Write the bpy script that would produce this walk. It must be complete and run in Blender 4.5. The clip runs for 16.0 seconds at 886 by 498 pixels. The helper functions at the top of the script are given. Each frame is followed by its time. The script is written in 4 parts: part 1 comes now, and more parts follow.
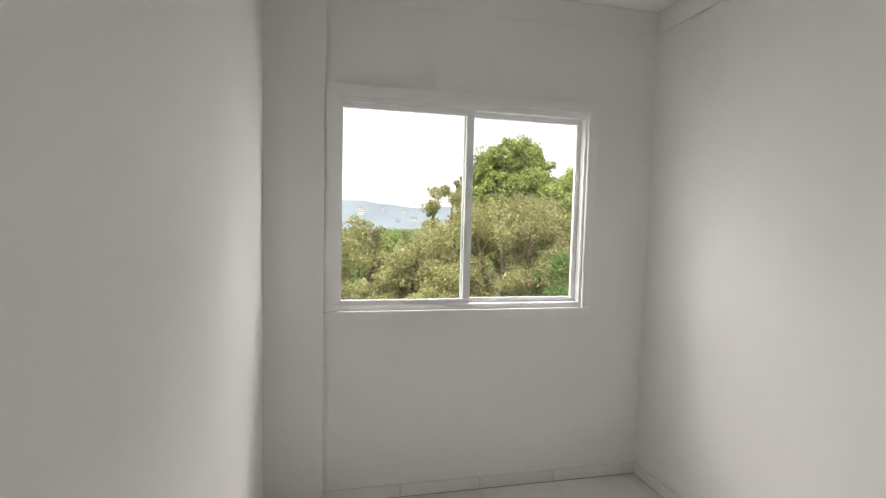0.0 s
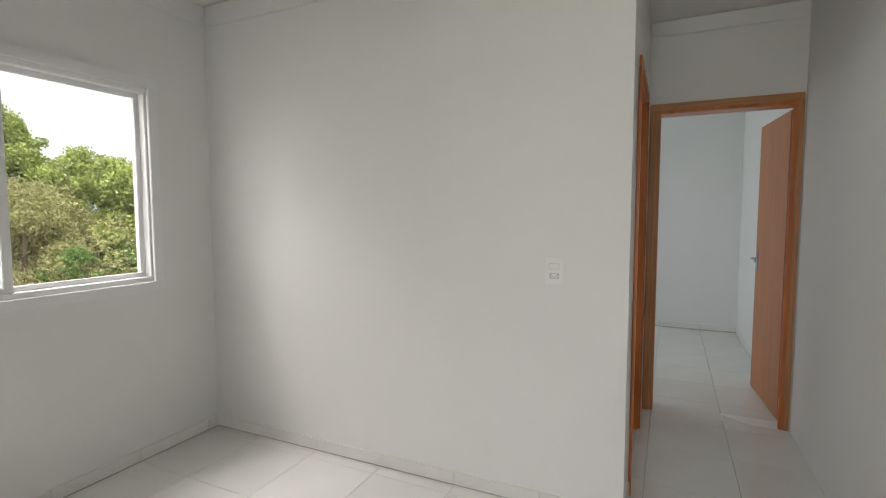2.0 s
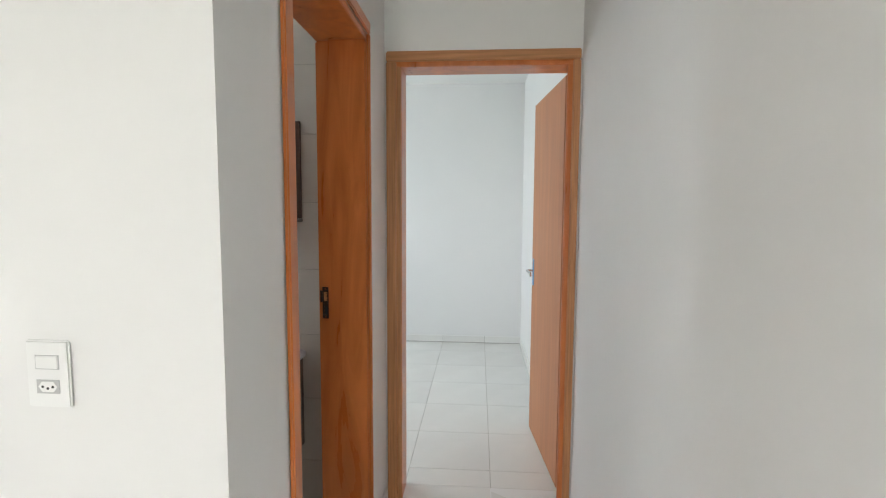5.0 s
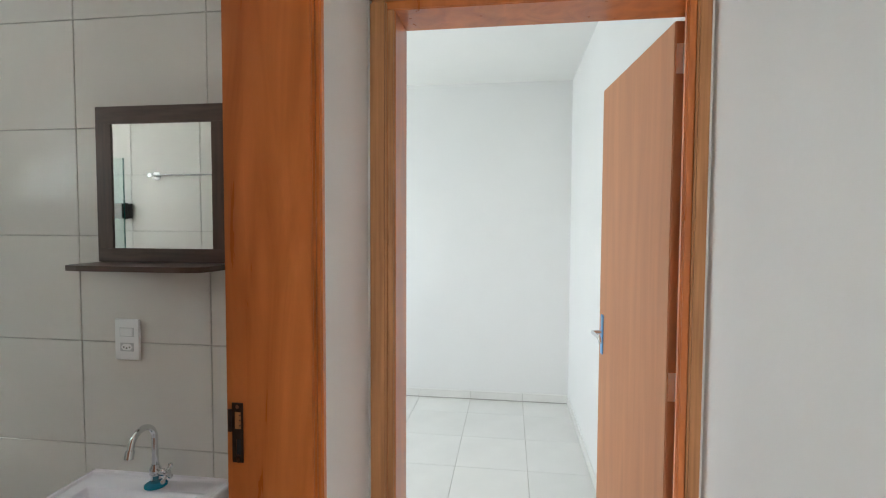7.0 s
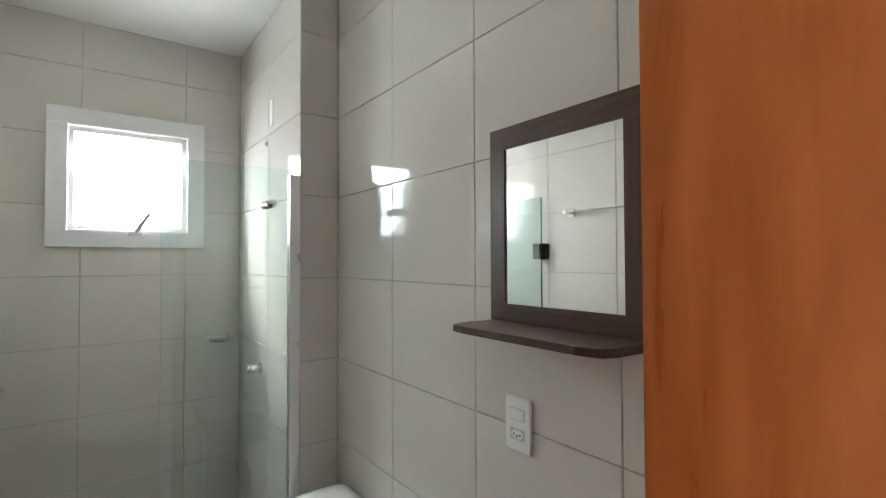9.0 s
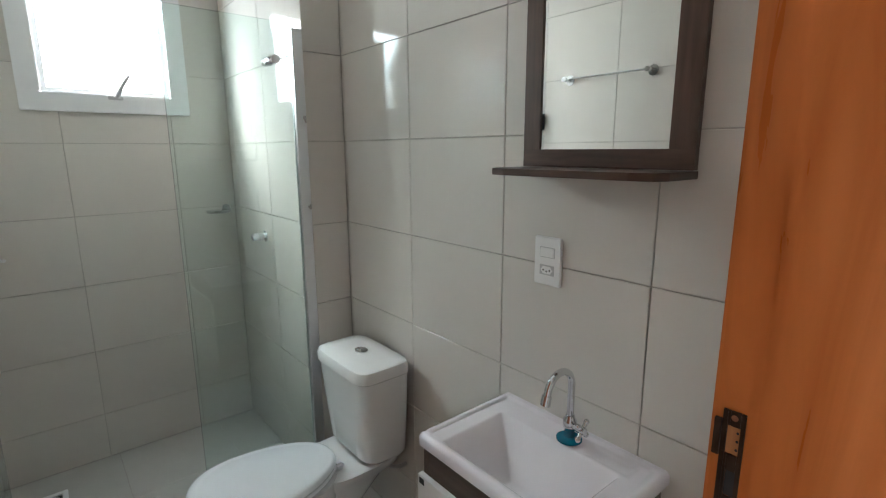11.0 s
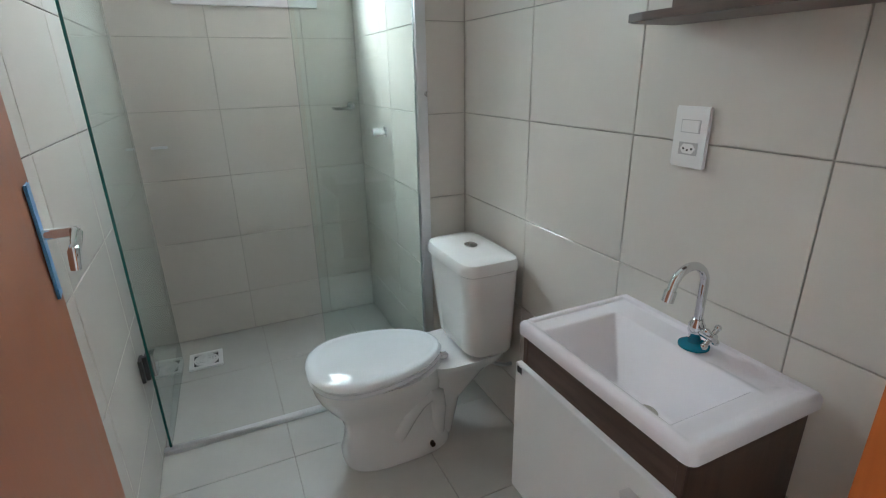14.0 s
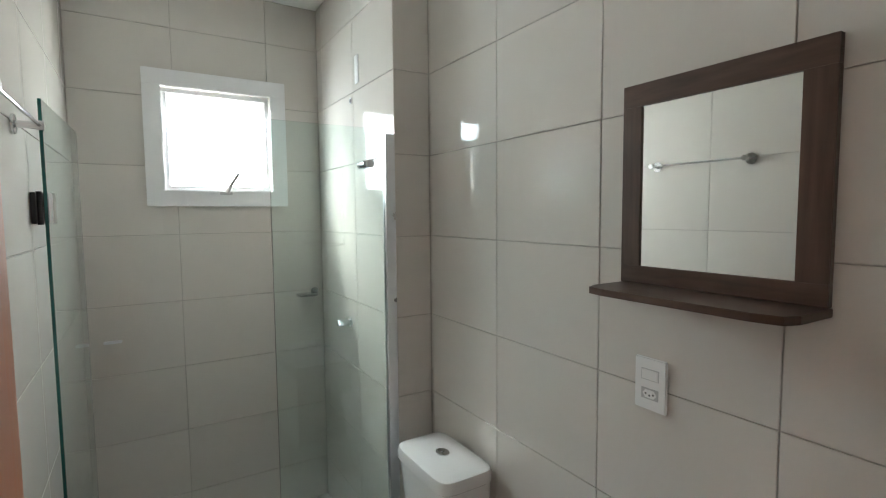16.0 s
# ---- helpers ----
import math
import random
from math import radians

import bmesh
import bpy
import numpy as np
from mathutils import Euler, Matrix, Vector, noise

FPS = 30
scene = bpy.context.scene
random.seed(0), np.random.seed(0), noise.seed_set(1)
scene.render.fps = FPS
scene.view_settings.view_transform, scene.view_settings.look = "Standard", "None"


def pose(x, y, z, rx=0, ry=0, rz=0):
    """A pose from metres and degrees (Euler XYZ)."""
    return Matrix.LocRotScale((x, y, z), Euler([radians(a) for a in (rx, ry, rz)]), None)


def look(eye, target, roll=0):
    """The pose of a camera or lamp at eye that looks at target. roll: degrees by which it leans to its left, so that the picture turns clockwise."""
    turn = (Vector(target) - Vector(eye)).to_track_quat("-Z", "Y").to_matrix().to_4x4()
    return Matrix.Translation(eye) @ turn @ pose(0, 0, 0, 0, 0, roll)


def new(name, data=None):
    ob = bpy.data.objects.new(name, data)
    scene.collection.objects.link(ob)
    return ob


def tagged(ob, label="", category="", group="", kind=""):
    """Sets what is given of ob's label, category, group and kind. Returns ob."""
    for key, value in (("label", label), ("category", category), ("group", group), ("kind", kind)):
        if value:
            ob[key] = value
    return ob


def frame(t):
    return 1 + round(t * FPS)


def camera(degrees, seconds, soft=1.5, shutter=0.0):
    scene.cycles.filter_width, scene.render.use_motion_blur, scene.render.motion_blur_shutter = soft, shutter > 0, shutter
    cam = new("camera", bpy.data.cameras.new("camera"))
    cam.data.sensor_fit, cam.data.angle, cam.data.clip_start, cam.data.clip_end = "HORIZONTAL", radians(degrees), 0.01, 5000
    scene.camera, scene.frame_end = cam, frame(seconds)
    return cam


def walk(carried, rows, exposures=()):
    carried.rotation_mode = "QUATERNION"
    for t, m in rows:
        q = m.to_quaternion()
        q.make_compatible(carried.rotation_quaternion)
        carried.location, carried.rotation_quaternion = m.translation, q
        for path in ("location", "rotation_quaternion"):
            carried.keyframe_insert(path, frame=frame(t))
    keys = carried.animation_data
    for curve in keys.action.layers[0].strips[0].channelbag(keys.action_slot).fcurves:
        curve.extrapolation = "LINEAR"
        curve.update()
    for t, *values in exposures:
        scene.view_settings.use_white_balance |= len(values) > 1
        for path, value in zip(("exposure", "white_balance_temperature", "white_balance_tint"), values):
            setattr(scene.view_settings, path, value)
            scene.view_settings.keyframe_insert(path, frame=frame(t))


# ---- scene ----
cam = camera(84.4, 16.0, soft=1.15)
PATH = [
    (0, (-1.792, -2.532, 1.516), (-1.352, -0.585, 1.386), 1.4),
    (0.5, (-1.843, -2.561, 1.541), (-0.955, -0.769, 1.5), 1.5),
    (1, (-1.958, -2.678, 1.508), (-0.629, -1.184, 1.519), 0.7),
    (1.5, (-2.078, -2.737, 1.465), (-0.445, -1.582, 1.443), 0.1),
    (2, (-2.245, -2.699, 1.412), (-0.436, -1.859, 1.265), -0.1),
    (2.5, (-2.221, -2.778, 1.391), (-0.333, -2.173, 1.13), 0.2),
    (3, (-2.017, -2.894, 1.409), (-0.094, -2.439, 1.097), 0.3),
    (3.5, (-1.699, -2.873, 1.418), (0.246, -2.524, 1.11), 0.4),
    (4, (-1.4, -2.95, 1.423), (0.563, -2.671, 1.158), 0.4),
    (4.5, (-1.124, -3.013, 1.442), (0.851, -2.787, 1.223), 0.5),
    (5, (-0.802, -2.984, 1.445), (1.185, -2.84, 1.274), 0.3),
    (7.3, (0.275, -2.935, 1.496), (2.246, -2.601, 1.448), 0.3),
    (7.5, (0.356, -2.931, 1.496), (2.292, -2.429, 1.465), 0.1),
    (7.8, (0.451, -2.905, 1.507), (2.307, -2.158, 1.486), 0.1),
    (8, (0.488, -2.875, 1.49), (2.262, -1.952, 1.494), -0.1),
    (8.5, (0.575, -2.735, 1.498), (2.073, -1.41, 1.515), 0.0),
    (9, (0.657, -2.626, 1.528), (1.826, -1.004, 1.575), -0.2),
    (11.3, (0.479, -2.532, 1.374), (1.755, -1.052, 0.948), -0.8),
    (11.5, (0.477, -2.515, 1.311), (1.793, -1.067, 0.899), -0.5),
    (12, (0.533, -2.526, 1.208), (1.856, -1.098, 0.751), -0.5),
    (12.5, (0.544, -2.553, 1.108), (1.776, -1.069, 0.579), -0.5),
    (13, (0.539, -2.554, 1.041), (1.614, -0.994, 0.399), -0.9),
    (13.3, (0.568, -2.559, 1.038), (1.523, -0.933, 0.374), -0.6),
    (13.5, (0.563, -2.553, 1.109), (1.458, -0.903, 0.417), -0.8),
    (14, (0.565, -2.527, 1.289), (1.348, -0.815, 0.613), -1.1),
    (14.5, (0.558, -2.501, 1.399), (1.287, -0.73, 0.824), -0.9),
    (15, (0.526, -2.504, 1.483), (1.296, -0.71, 1.05), -0.6),
    (15.5, (0.494, -2.512, 1.533), (1.404, -0.753, 1.253), -0.4),
    (16, (0.473, -2.505, 1.551), (1.515, -0.804, 1.406), -0.5),
]
walk(cam, [(t, look(eye, target, roll)) for t, eye, target, roll in PATH],
     [(0, 0.8, 6550, 11), (1, 0.66, 6550, 11), (1.5, 0.7, 6550, 11), (2.5, 0.75, 6500, 10), (2.8, 1.1, 6450, 10), (3.2, 1.35, 6450, 10), (5, 1.72, 6400, 10), (7.5, 1.92, 6450, 9),
      (8.4, 1.6, 6500, 10), (9, 2.05, 6450, 10), (11.5, 2.15, 6150, 8), (12.2, 2.35, 6000, 8), (13, 2.4, 5950, 8), (13.6, 2.4, 5900, 7),
      (14.5, 2.15, 6250, 9), (15.5, 1.88, 6400, 9), (16, 1.98, 6400, 8)])

# ---- light ----
world = bpy.data.worlds.new("sky")
scene.world = world
world.use_nodes = True
wn = world.node_tree
sky = wn.nodes.new("ShaderNodeTexSky")
sky.sky_type = "NISHITA"
sky.sun_disc = False
sky.sun_elevation = radians(52)
sky.sun_rotation = radians(200)
sky.air_density = 1.0
sky.dust_density = 1.0
wn.nodes["Background"].inputs["Strength"].default_value = 0.15
veil = wn.nodes.new("ShaderNodeHueSaturation")
veil.inputs["Saturation"].default_value = 0.22
wn.links.new(sky.outputs[0], veil.inputs["Color"])
wn.links.new(veil.outputs[0], wn.nodes["Background"].inputs["Color"])

sun = new("sun", bpy.data.lights.new("sun", "SUN"))
sun.data.energy = 3.8
sun.data.angle = radians(12)
sun.data.color = (1.0, 0.96, 0.9)
sun.matrix_world = look((-8, -20, 28), (0, 0, 0))


def daylight_lamp(name, eye, target, w, h, power, color=(0.93, 0.97, 1.0)):
    """An area lamp that stands in for daylight from a window."""
    ob = new(name, bpy.data.lights.new(name, "AREA"))
    ob.data.shape = "RECTANGLE"
    ob.data.size, ob.data.size_y = w, h
    ob.data.energy = power
    ob.data.color = color
    ob.matrix_world = look(eye, target)
    return ob


# fill lamp just inside an assumed balcony opening, tilted at the south wall
daylight_lamp("south_wall_fill", (-4.1, -2.4, 1.3), (-3.5, -4.2, 1.2), 1.1, 1.9, 24, (1.0, 0.975, 0.945))
daylight_lamp("bedroom_daylight", (2.95, 0.10, 1.6), (2.95, -3, 1.2), 1.4, 1.1, 12.5, (0.86, 0.95, 1.0))
daylight_lamp("bathroom_daylight", (0.806, 0.185, 1.905), (0.806, -1.4, 1.0), 0.48, 0.48, 3.0, (0.80, 0.93, 1.0))
# lamps added out of view outside the living window, boosting its sky light
daylight_lamp("living_fill_west", (-5.2, 3.4, 2.3), (-0.4, -1.0, 1.2), 4.0, 4.0, 58, (1.0, 0.97, 0.93))
daylight_lamp("living_fill_above", (-1.1, 1.5, 3.5), (-1.1, -2.2, 0.6), 2.2, 1.2, 92, (1.0, 0.97, 0.93))
daylight_lamp("living_fill_east", (0.75, 0.75, 1.8), (-2.1, -0.9, 1.2), 0.9, 1.8, 24, (1.0, 0.97, 0.93))


# ---- materials ----
def mat(name, base, rough=0.5, metal=0.0, var=0.06, scale=6.0, stretch=(1, 1, 1), bump=0.05, bscale=60.0,
        dark=None, spread=0.0, coat=0.0, glass=0.0, ior=1.45, island=False, swirl=0.0):
    m = bpy.data.materials.new(name)
    m.use_nodes = True
    t = m.node_tree
    b = t.nodes["Principled BSDF"]
    b.inputs["Metallic"].default_value = metal
    b.inputs["Coat Weight"].default_value = coat
    b.inputs["Transmission Weight"].default_value = glass
    b.inputs["IOR"].default_value = ior
    tc = t.nodes.new("ShaderNodeTexCoord")
    mp = t.nodes.new("ShaderNodeMapping")
    mp.inputs["Scale"].default_value = stretch
    t.links.new(tc.outputs["Object"], mp.inputs["Vector"])
    n1 = t.nodes.new("ShaderNodeTexNoise")
    n1.inputs["Scale"].default_value = scale
    n1.inputs["Detail"].default_value = 6
    n1.inputs["Distortion"].default_value = swirl
    t.links.new(mp.outputs[0], n1.inputs["Vector"])
    mix = t.nodes.new("ShaderNodeMix")
    mix.data_type = "RGBA"
    lo = dark or tuple(c * (1 - var) for c in base)
    hi = base if dark else tuple(min(1, c * (1 + var)) for c in base)
    mix.inputs["A"].default_value = (*lo, 1)
    mix.inputs["B"].default_value = (*hi, 1)
    ramp = t.nodes.new("ShaderNodeMapRange")
    ramp.inputs["From Min"].default_value = 0.3
    ramp.inputs["From Max"].default_value = 0.7
    t.links.new(n1.outputs["Fac"], ramp.inputs["Value"])
    t.links.new(ramp.outputs[0], mix.inputs["Factor"])
    color = mix.outputs["Result"]
    if spread:
        hsv = t.nodes.new("ShaderNodeHueSaturation")
        mr = t.nodes.new("ShaderNodeMapRange")
        mr.inputs["To Min"].default_value = 1 - spread
        mr.inputs["To Max"].default_value = 1 + spread
        src = t.nodes.new("ShaderNodeNewGeometry") if island else t.nodes.new("ShaderNodeObjectInfo")
        t.links.new(src.outputs["Random Per Island" if island else "Random"], mr.inputs["Value"])
        t.links.new(mr.outputs[0], hsv.inputs["Value"])
        t.links.new(color, hsv.inputs["Color"])
        color = hsv.outputs[0]
    t.links.new(color, b.inputs["Base Color"])
    n2 = t.nodes.new("ShaderNodeTexNoise")
    n2.inputs["Scale"].default_value = bscale
    n2.inputs["Detail"].default_value = 4
    t.links.new(mp.outputs[0], n2.inputs["Vector"])
    rr = t.nodes.new("ShaderNodeMapRange")
    rr.inputs["To Min"].default_value = max(0, rough - 0.25 * rough)
    rr.inputs["To Max"].default_value = min(1, rough + 0.25 * rough)
    t.links.new(n1.outputs["Fac"], rr.inputs["Value"])
    t.links.new(rr.outputs[0], b.inputs["Roughness"])
    if bump:
        bn = t.nodes.new("ShaderNodeBump")
        bn.inputs["Strength"].default_value = bump
        bn.inputs["Distance"].default_value = 0.004
        t.links.new(n2.outputs["Fac"], bn.inputs["Height"])
        t.links.new(bn.outputs[0], b.inputs["Normal"])
    return m


M = dict(
    paint=mat("wall_paint", (0.78, 0.775, 0.765), 0.6, var=0.02, scale=1.5, bump=0.12, bscale=45),
    ceiling=mat("ceiling_paint", (0.84, 0.835, 0.81), 0.75, var=0.02, scale=2, bump=0.1, bscale=40),
    concrete=mat("concrete", (0.4, 0.39, 0.37), 0.85, var=0.15, bump=0.3),
    joint=mat("skirting_joint", (0.34, 0.32, 0.3), 0.9, var=0.2, scale=20, bump=0.1),
    grout=mat("grout", (0.47, 0.44, 0.4), 0.85, var=0.15, scale=20, bump=0.2),
    floor=mat("floor_ceramic", (0.76, 0.75, 0.72), 0.2, var=0.03, scale=4, bump=0.02, bscale=12, spread=0.025),
    skirt=mat("skirting_ceramic", (0.76, 0.75, 0.725), 0.3, var=0.03, scale=5, bump=0.02, spread=0.02),
    tile=mat("wall_ceramic", (0.655, 0.618, 0.567), 0.06, var=0.025, scale=3, bump=0.008, bscale=7, spread=0.02),
    bfloor=mat("bath_floor_ceramic", (0.56, 0.545, 0.51), 0.24, var=0.04, scale=5, bump=0.03, bscale=14, spread=0.02),
    white_metal=mat("white_aluminium", (0.8, 0.8, 0.8), 0.32, var=0.02, bump=0.02),
    plastic=mat("white_plastic", (0.82, 0.82, 0.81), 0.3, var=0.01, bump=0.0),
    socket=mat("grey_plastic", (0.5, 0.5, 0.5), 0.4, var=0.02, bump=0.0),
    black=mat("black_plastic", (0.02, 0.02, 0.02), 0.35, var=0.1, bump=0.0),
    porcelain=mat("porcelain", (0.82, 0.82, 0.81), 0.07, var=0.01, scale=3, bump=0.0, coat=0.5),
    seat=mat("seat_plastic", (0.82, 0.84, 0.86), 0.09, var=0.01, bump=0.0),
    marble=mat("cast_marble", (0.81, 0.77, 0.805), 0.09, var=0.015, scale=4, bump=0.0, coat=0.3),
    chrome=mat("chrome", (0.68, 0.69, 0.7), 0.06, 1.0, var=0.02, bump=0.0),
    steel=mat("brushed_steel", (0.72, 0.72, 0.73), 0.3, 1.0, var=0.06, bump=0.05, bscale=150),
    bronze=mat("dark_bronze", (0.07, 0.05, 0.04), 0.35, 0.8, var=0.2, scale=30, bump=0.05),
    teal=mat("blue_film", (0.006, 0.17, 0.26), 0.14, var=0.2, bump=0.0),
    film=mat("pale_blue_film", (0.12, 0.34, 0.62), 0.3, var=0.2, bump=0.0),
    door_wood=mat("door_veneer", (0.54, 0.25, 0.13), 0.62, var=0.1, scale=3, stretch=(7, 7, 0.5), bump=0.04,
                  bscale=40, dark=(0.44, 0.19, 0.09), swirl=0.6),
    bath_veneer=mat("bath_door_veneer", (0.42, 0.165, 0.085), 0.45, var=0.1, scale=3, stretch=(7, 7, 0.5), bump=0.04,
                    bscale=40, dark=(0.34, 0.125, 0.06), swirl=0.6),
    jamb_wood=mat("jamb_wood", (0.66, 0.21, 0.058), 0.3, var=0.1, scale=2.2, stretch=(5, 5, 0.7), bump=0.05,
                  bscale=40, dark=(0.45, 0.12, 0.027), coat=0.15, swirl=1.3),
    trim_wood=mat("trim_wood", (0.58, 0.27, 0.11), 0.4, var=0.1, scale=5, stretch=(16, 16, 0.6), bump=0.1,
                  bscale=40, dark=(0.36, 0.155, 0.06)),
    trim_wood_h=mat("trim_wood_across", (0.58, 0.27, 0.11), 0.4, var=0.1, scale=5, stretch=(0.6, 0.6, 16), bump=0.1,
                    bscale=40, dark=(0.38, 0.165, 0.06)),
    walnut=mat("walnut_laminate", (0.115, 0.068, 0.05), 0.35, scale=4, stretch=(2, 2, 14), bump=0.06, bscale=30,
               dark=(0.06, 0.034, 0.025)),
    walnut_v=mat("walnut_laminate_upright", (0.115, 0.068, 0.05), 0.35, scale=4, stretch=(14, 14, 1.2), bump=0.06,
                 bscale=30, dark=(0.06, 0.034, 0.025)),
    mdf=mat("white_laminate", (0.8, 0.8, 0.79), 0.3, var=0.015, bump=0.01),
    mirror=mat("mirror_silver", (0.9, 0.92, 0.91), 0.02, 1.0, var=0.0, bump=0.0),
    glass=mat("window_glass", (1, 1, 1), 0.0, var=0.0, bump=0.0, glass=1.0, ior=1.45),
    shower=mat("shower_glass", (0.86, 0.965, 0.935), 0.0, var=0.0, bump=0.0, glass=1.0, ior=1.5),
    edge=mat("glass_edge", (0.015, 0.1, 0.085), 0.1, var=0.1, bump=0.0),
    frosted=mat("frosted_glass", (0.97, 0.98, 0.98), 0.25, var=0.0, bump=0.1, bscale=200, glass=1.0),
    bark=mat("bark", (0.16, 0.12, 0.085), 0.9, var=0.35, scale=8, bump=0.6, bscale=30),
    leaf_a=mat("leaf_green", (0.34, 0.40, 0.12), 0.55, var=0.3, scale=0.8, bump=0.0, spread=0.35, island=True),
    leaf_b=mat("leaf_olive", (0.38, 0.37, 0.16), 0.6, var=0.3, scale=0.8, bump=0.0, spread=0.35, island=True),
    leaf_c=mat("leaf_bright", (0.26, 0.34, 0.03), 0.55, var=0.3, scale=0.8, bump=0.0, spread=0.4, island=True),
    leaf_d=mat("leaf_dark", (0.16, 0.26, 0.07), 0.6, var=0.3, scale=0.8, bump=0.0, spread=0.45, island=True),
    grass=mat("grass", (0.09, 0.13, 0.04), 0.9, var=0.4, scale=0.05, bump=0.4, bscale=3),
    # distance haze is put into this blue-grey colour
    hill=mat("hazy_hill", (0.22, 0.26, 0.285), 1.0, var=0.15, scale=0.01, bump=0.0),
    house=mat("house_render", (0.5, 0.5, 0.48), 0.9, var=0.08, scale=0.5, bump=0.1),
    roof=mat("roof_tiles", (0.22, 0.2, 0.19), 0.9, var=0.2, scale=3, bump=0.2),
    # near-black colour that puts shade into holes, the drain and far windows
    dark=mat("opening_shade", (0.03, 0.03, 0.035), 0.5, var=0.1, bump=0.0),
)


# thin leaves let light through
for key in ("leaf_a", "leaf_b", "leaf_c", "leaf_d"):
    nt = M[key].node_tree
    bsdf, out = nt.nodes["Principled BSDF"], nt.nodes["Material Output"]
    tr = nt.nodes.new("ShaderNodeBsdfTranslucent")
    mx = nt.nodes.new("ShaderNodeMixShader")
    mx.inputs["Fac"].default_value = 0.4
    nt.links.new(bsdf.inputs["Base Color"].links[0].from_socket, tr.inputs["Color"])
    nt.links.new(bsdf.outputs[0], mx.inputs[1])
    nt.links.new(tr.outputs[0], mx.inputs[2])
    nt.links.new(mx.outputs[0], out.inputs["Surface"])


# ---- building blocks ----
def box(bm, x0, x1, y0, y1, z0, z1):
    m = Matrix.Translation(((x0 + x1) / 2, (y0 + y1) / 2, (z0 + z1) / 2)) @ Matrix.Diagonal((x1 - x0, y1 - y0, z1 - z0, 1))
    return bmesh.ops.create_cube(bm, size=1, matrix=m)["verts"]


def cyl(bm, a, b, r, r2=None, n=20):
    a, b = Vector(a), Vector(b)
    d = b - a
    m = Matrix.Translation((a + b) / 2) @ d.to_track_quat("Z", "Y").to_matrix().to_4x4()
    return bmesh.ops.create_cone(bm, cap_ends=True, segments=n, radius1=r, radius2=r if r2 is None else r2,
                                 depth=d.length, matrix=m)["verts"]


def loft(bm, rings, caps=True):
    rows = [[bm.verts.new(p) for p in ring] for ring in rings]
    n = len(rows[0])
    for a, b in zip(rows, rows[1:]):
        for i in range(n):
            bm.faces.new((a[i], a[(i + 1) % n], b[(i + 1) % n], b[i]))
    if caps:
        bm.faces.new(rows[0][::-1])
        bm.faces.new(rows[-1])
    return rows


def tube(bm, pts, r, n=14, radii=None):
    pts = [Vector(p) for p in pts]
    rings = []
    side = None
    for i, p in enumerate(pts):
        d = (pts[min(i + 1, len(pts) - 1)] - pts[max(i - 1, 0)]).normalized()
        if side is None:
            side = d.orthogonal().normalized()
        side = (side - d * side.dot(d)).normalized()
        up = d.cross(side)
        rad = radii[i] if radii else r
        rings.append([p + (side * math.cos(2 * math.pi * k / n) + up * math.sin(2 * math.pi * k / n)) * rad for k in range(n)])
    return loft(bm, rings)


def oval(cx, cy, z, rx, ry, e=2.0, n=40, egg=0.0):
    out = []
    for k in range(n):
        a = 2 * math.pi * k / n
        c, s = math.cos(a), math.sin(a)
        u = math.copysign(abs(c) ** (2 / e), c)
        v = math.copysign(abs(s) ** (2 / e), s)
        out.append((cx + rx * u, cy + ry * v * (1 + egg * u), z))
    return out


def root_place(ob):
    while ob.parent:
        ob = ob.parent
    return ob.location


def finish(bm, bevel=0.0, smooth=False, seg=2):
    bmesh.ops.recalc_face_normals(bm, faces=bm.faces)
    if bevel:
        edges = [e for e in bm.edges if len(e.link_faces) == 2 and e.calc_face_angle(0) > 0.6]
        bmesh.ops.bevel(bm, geom=edges, offset=bevel, segments=seg, affect="EDGES", clamp_overlap=True)
    for f in bm.faces:
        f.smooth = smooth


def part(name, bm, material, parent=None, label="", bevel=0.0, smooth=False, seg=2):
    """Links bm, given in world places, as one mesh object under parent."""
    finish(bm, bevel, smooth, seg)
    if parent:
        bmesh.ops.translate(bm, verts=bm.verts, vec=-root_place(parent))
    me = bpy.data.meshes.new(name)
    bm.to_mesh(me)
    bm.free()
    if smooth:
        me.set_sharp_from_angle(angle=radians(40))
    me.materials.append(M[material])
    ob = new(name, me)
    ob.parent = parent
    if label:
        ob["label"] = label
    return ob


def boxpart(name, dims, material, parent=None, label="", bevel=0.002):
    bm = bmesh.new()
    box(bm, *dims)
    return part(name, bm, material, parent, label, bevel)


def thing(name, place, label, category, group="", kind=""):
    ob = new(name)
    ob.empty_display_size = 0.1
    ob.location = place
    return tagged(ob, label, category, group, kind)


def cut(rects, hole):
    out = []
    a0, a1, b0, b1 = hole
    for u0, u1, v0, v1 in rects:
        if u1 <= a0 or u0 >= a1 or v1 <= b0 or v0 >= b1:
            out.append((u0, u1, v0, v1))
            continue
        if u0 < a0:
            out.append((u0, a0, v0, v1))
        if u1 > a1:
            out.append((a1, u1, v0, v1))
        m0, m1 = max(u0, a0), min(u1, a1)
        if v0 < b0:
            out.append((m0, m1, v0, b0))
        if v1 > b1:
            out.append((m0, m1, b1, v1))
    return out


def wall(name, axis, t0, t1, u0, u1, z0, z1, material, label, holes=()):
    """A wall across axis, from t0 to t1 thick, with openings."""
    rects = [(u0, u1, z0, z1)]
    for h in holes:
        rects = cut(rects, h)
    bm = bmesh.new()
    for a, b, c, d in rects:
        if axis == "x":
            box(bm, t0, t1, a, b, c, d)
        else:
            box(bm, a, b, t0, t1, c, d)
    return tagged(part(name, bm, material), label, "wall", kind="structure")


TILE_MESHES = {}


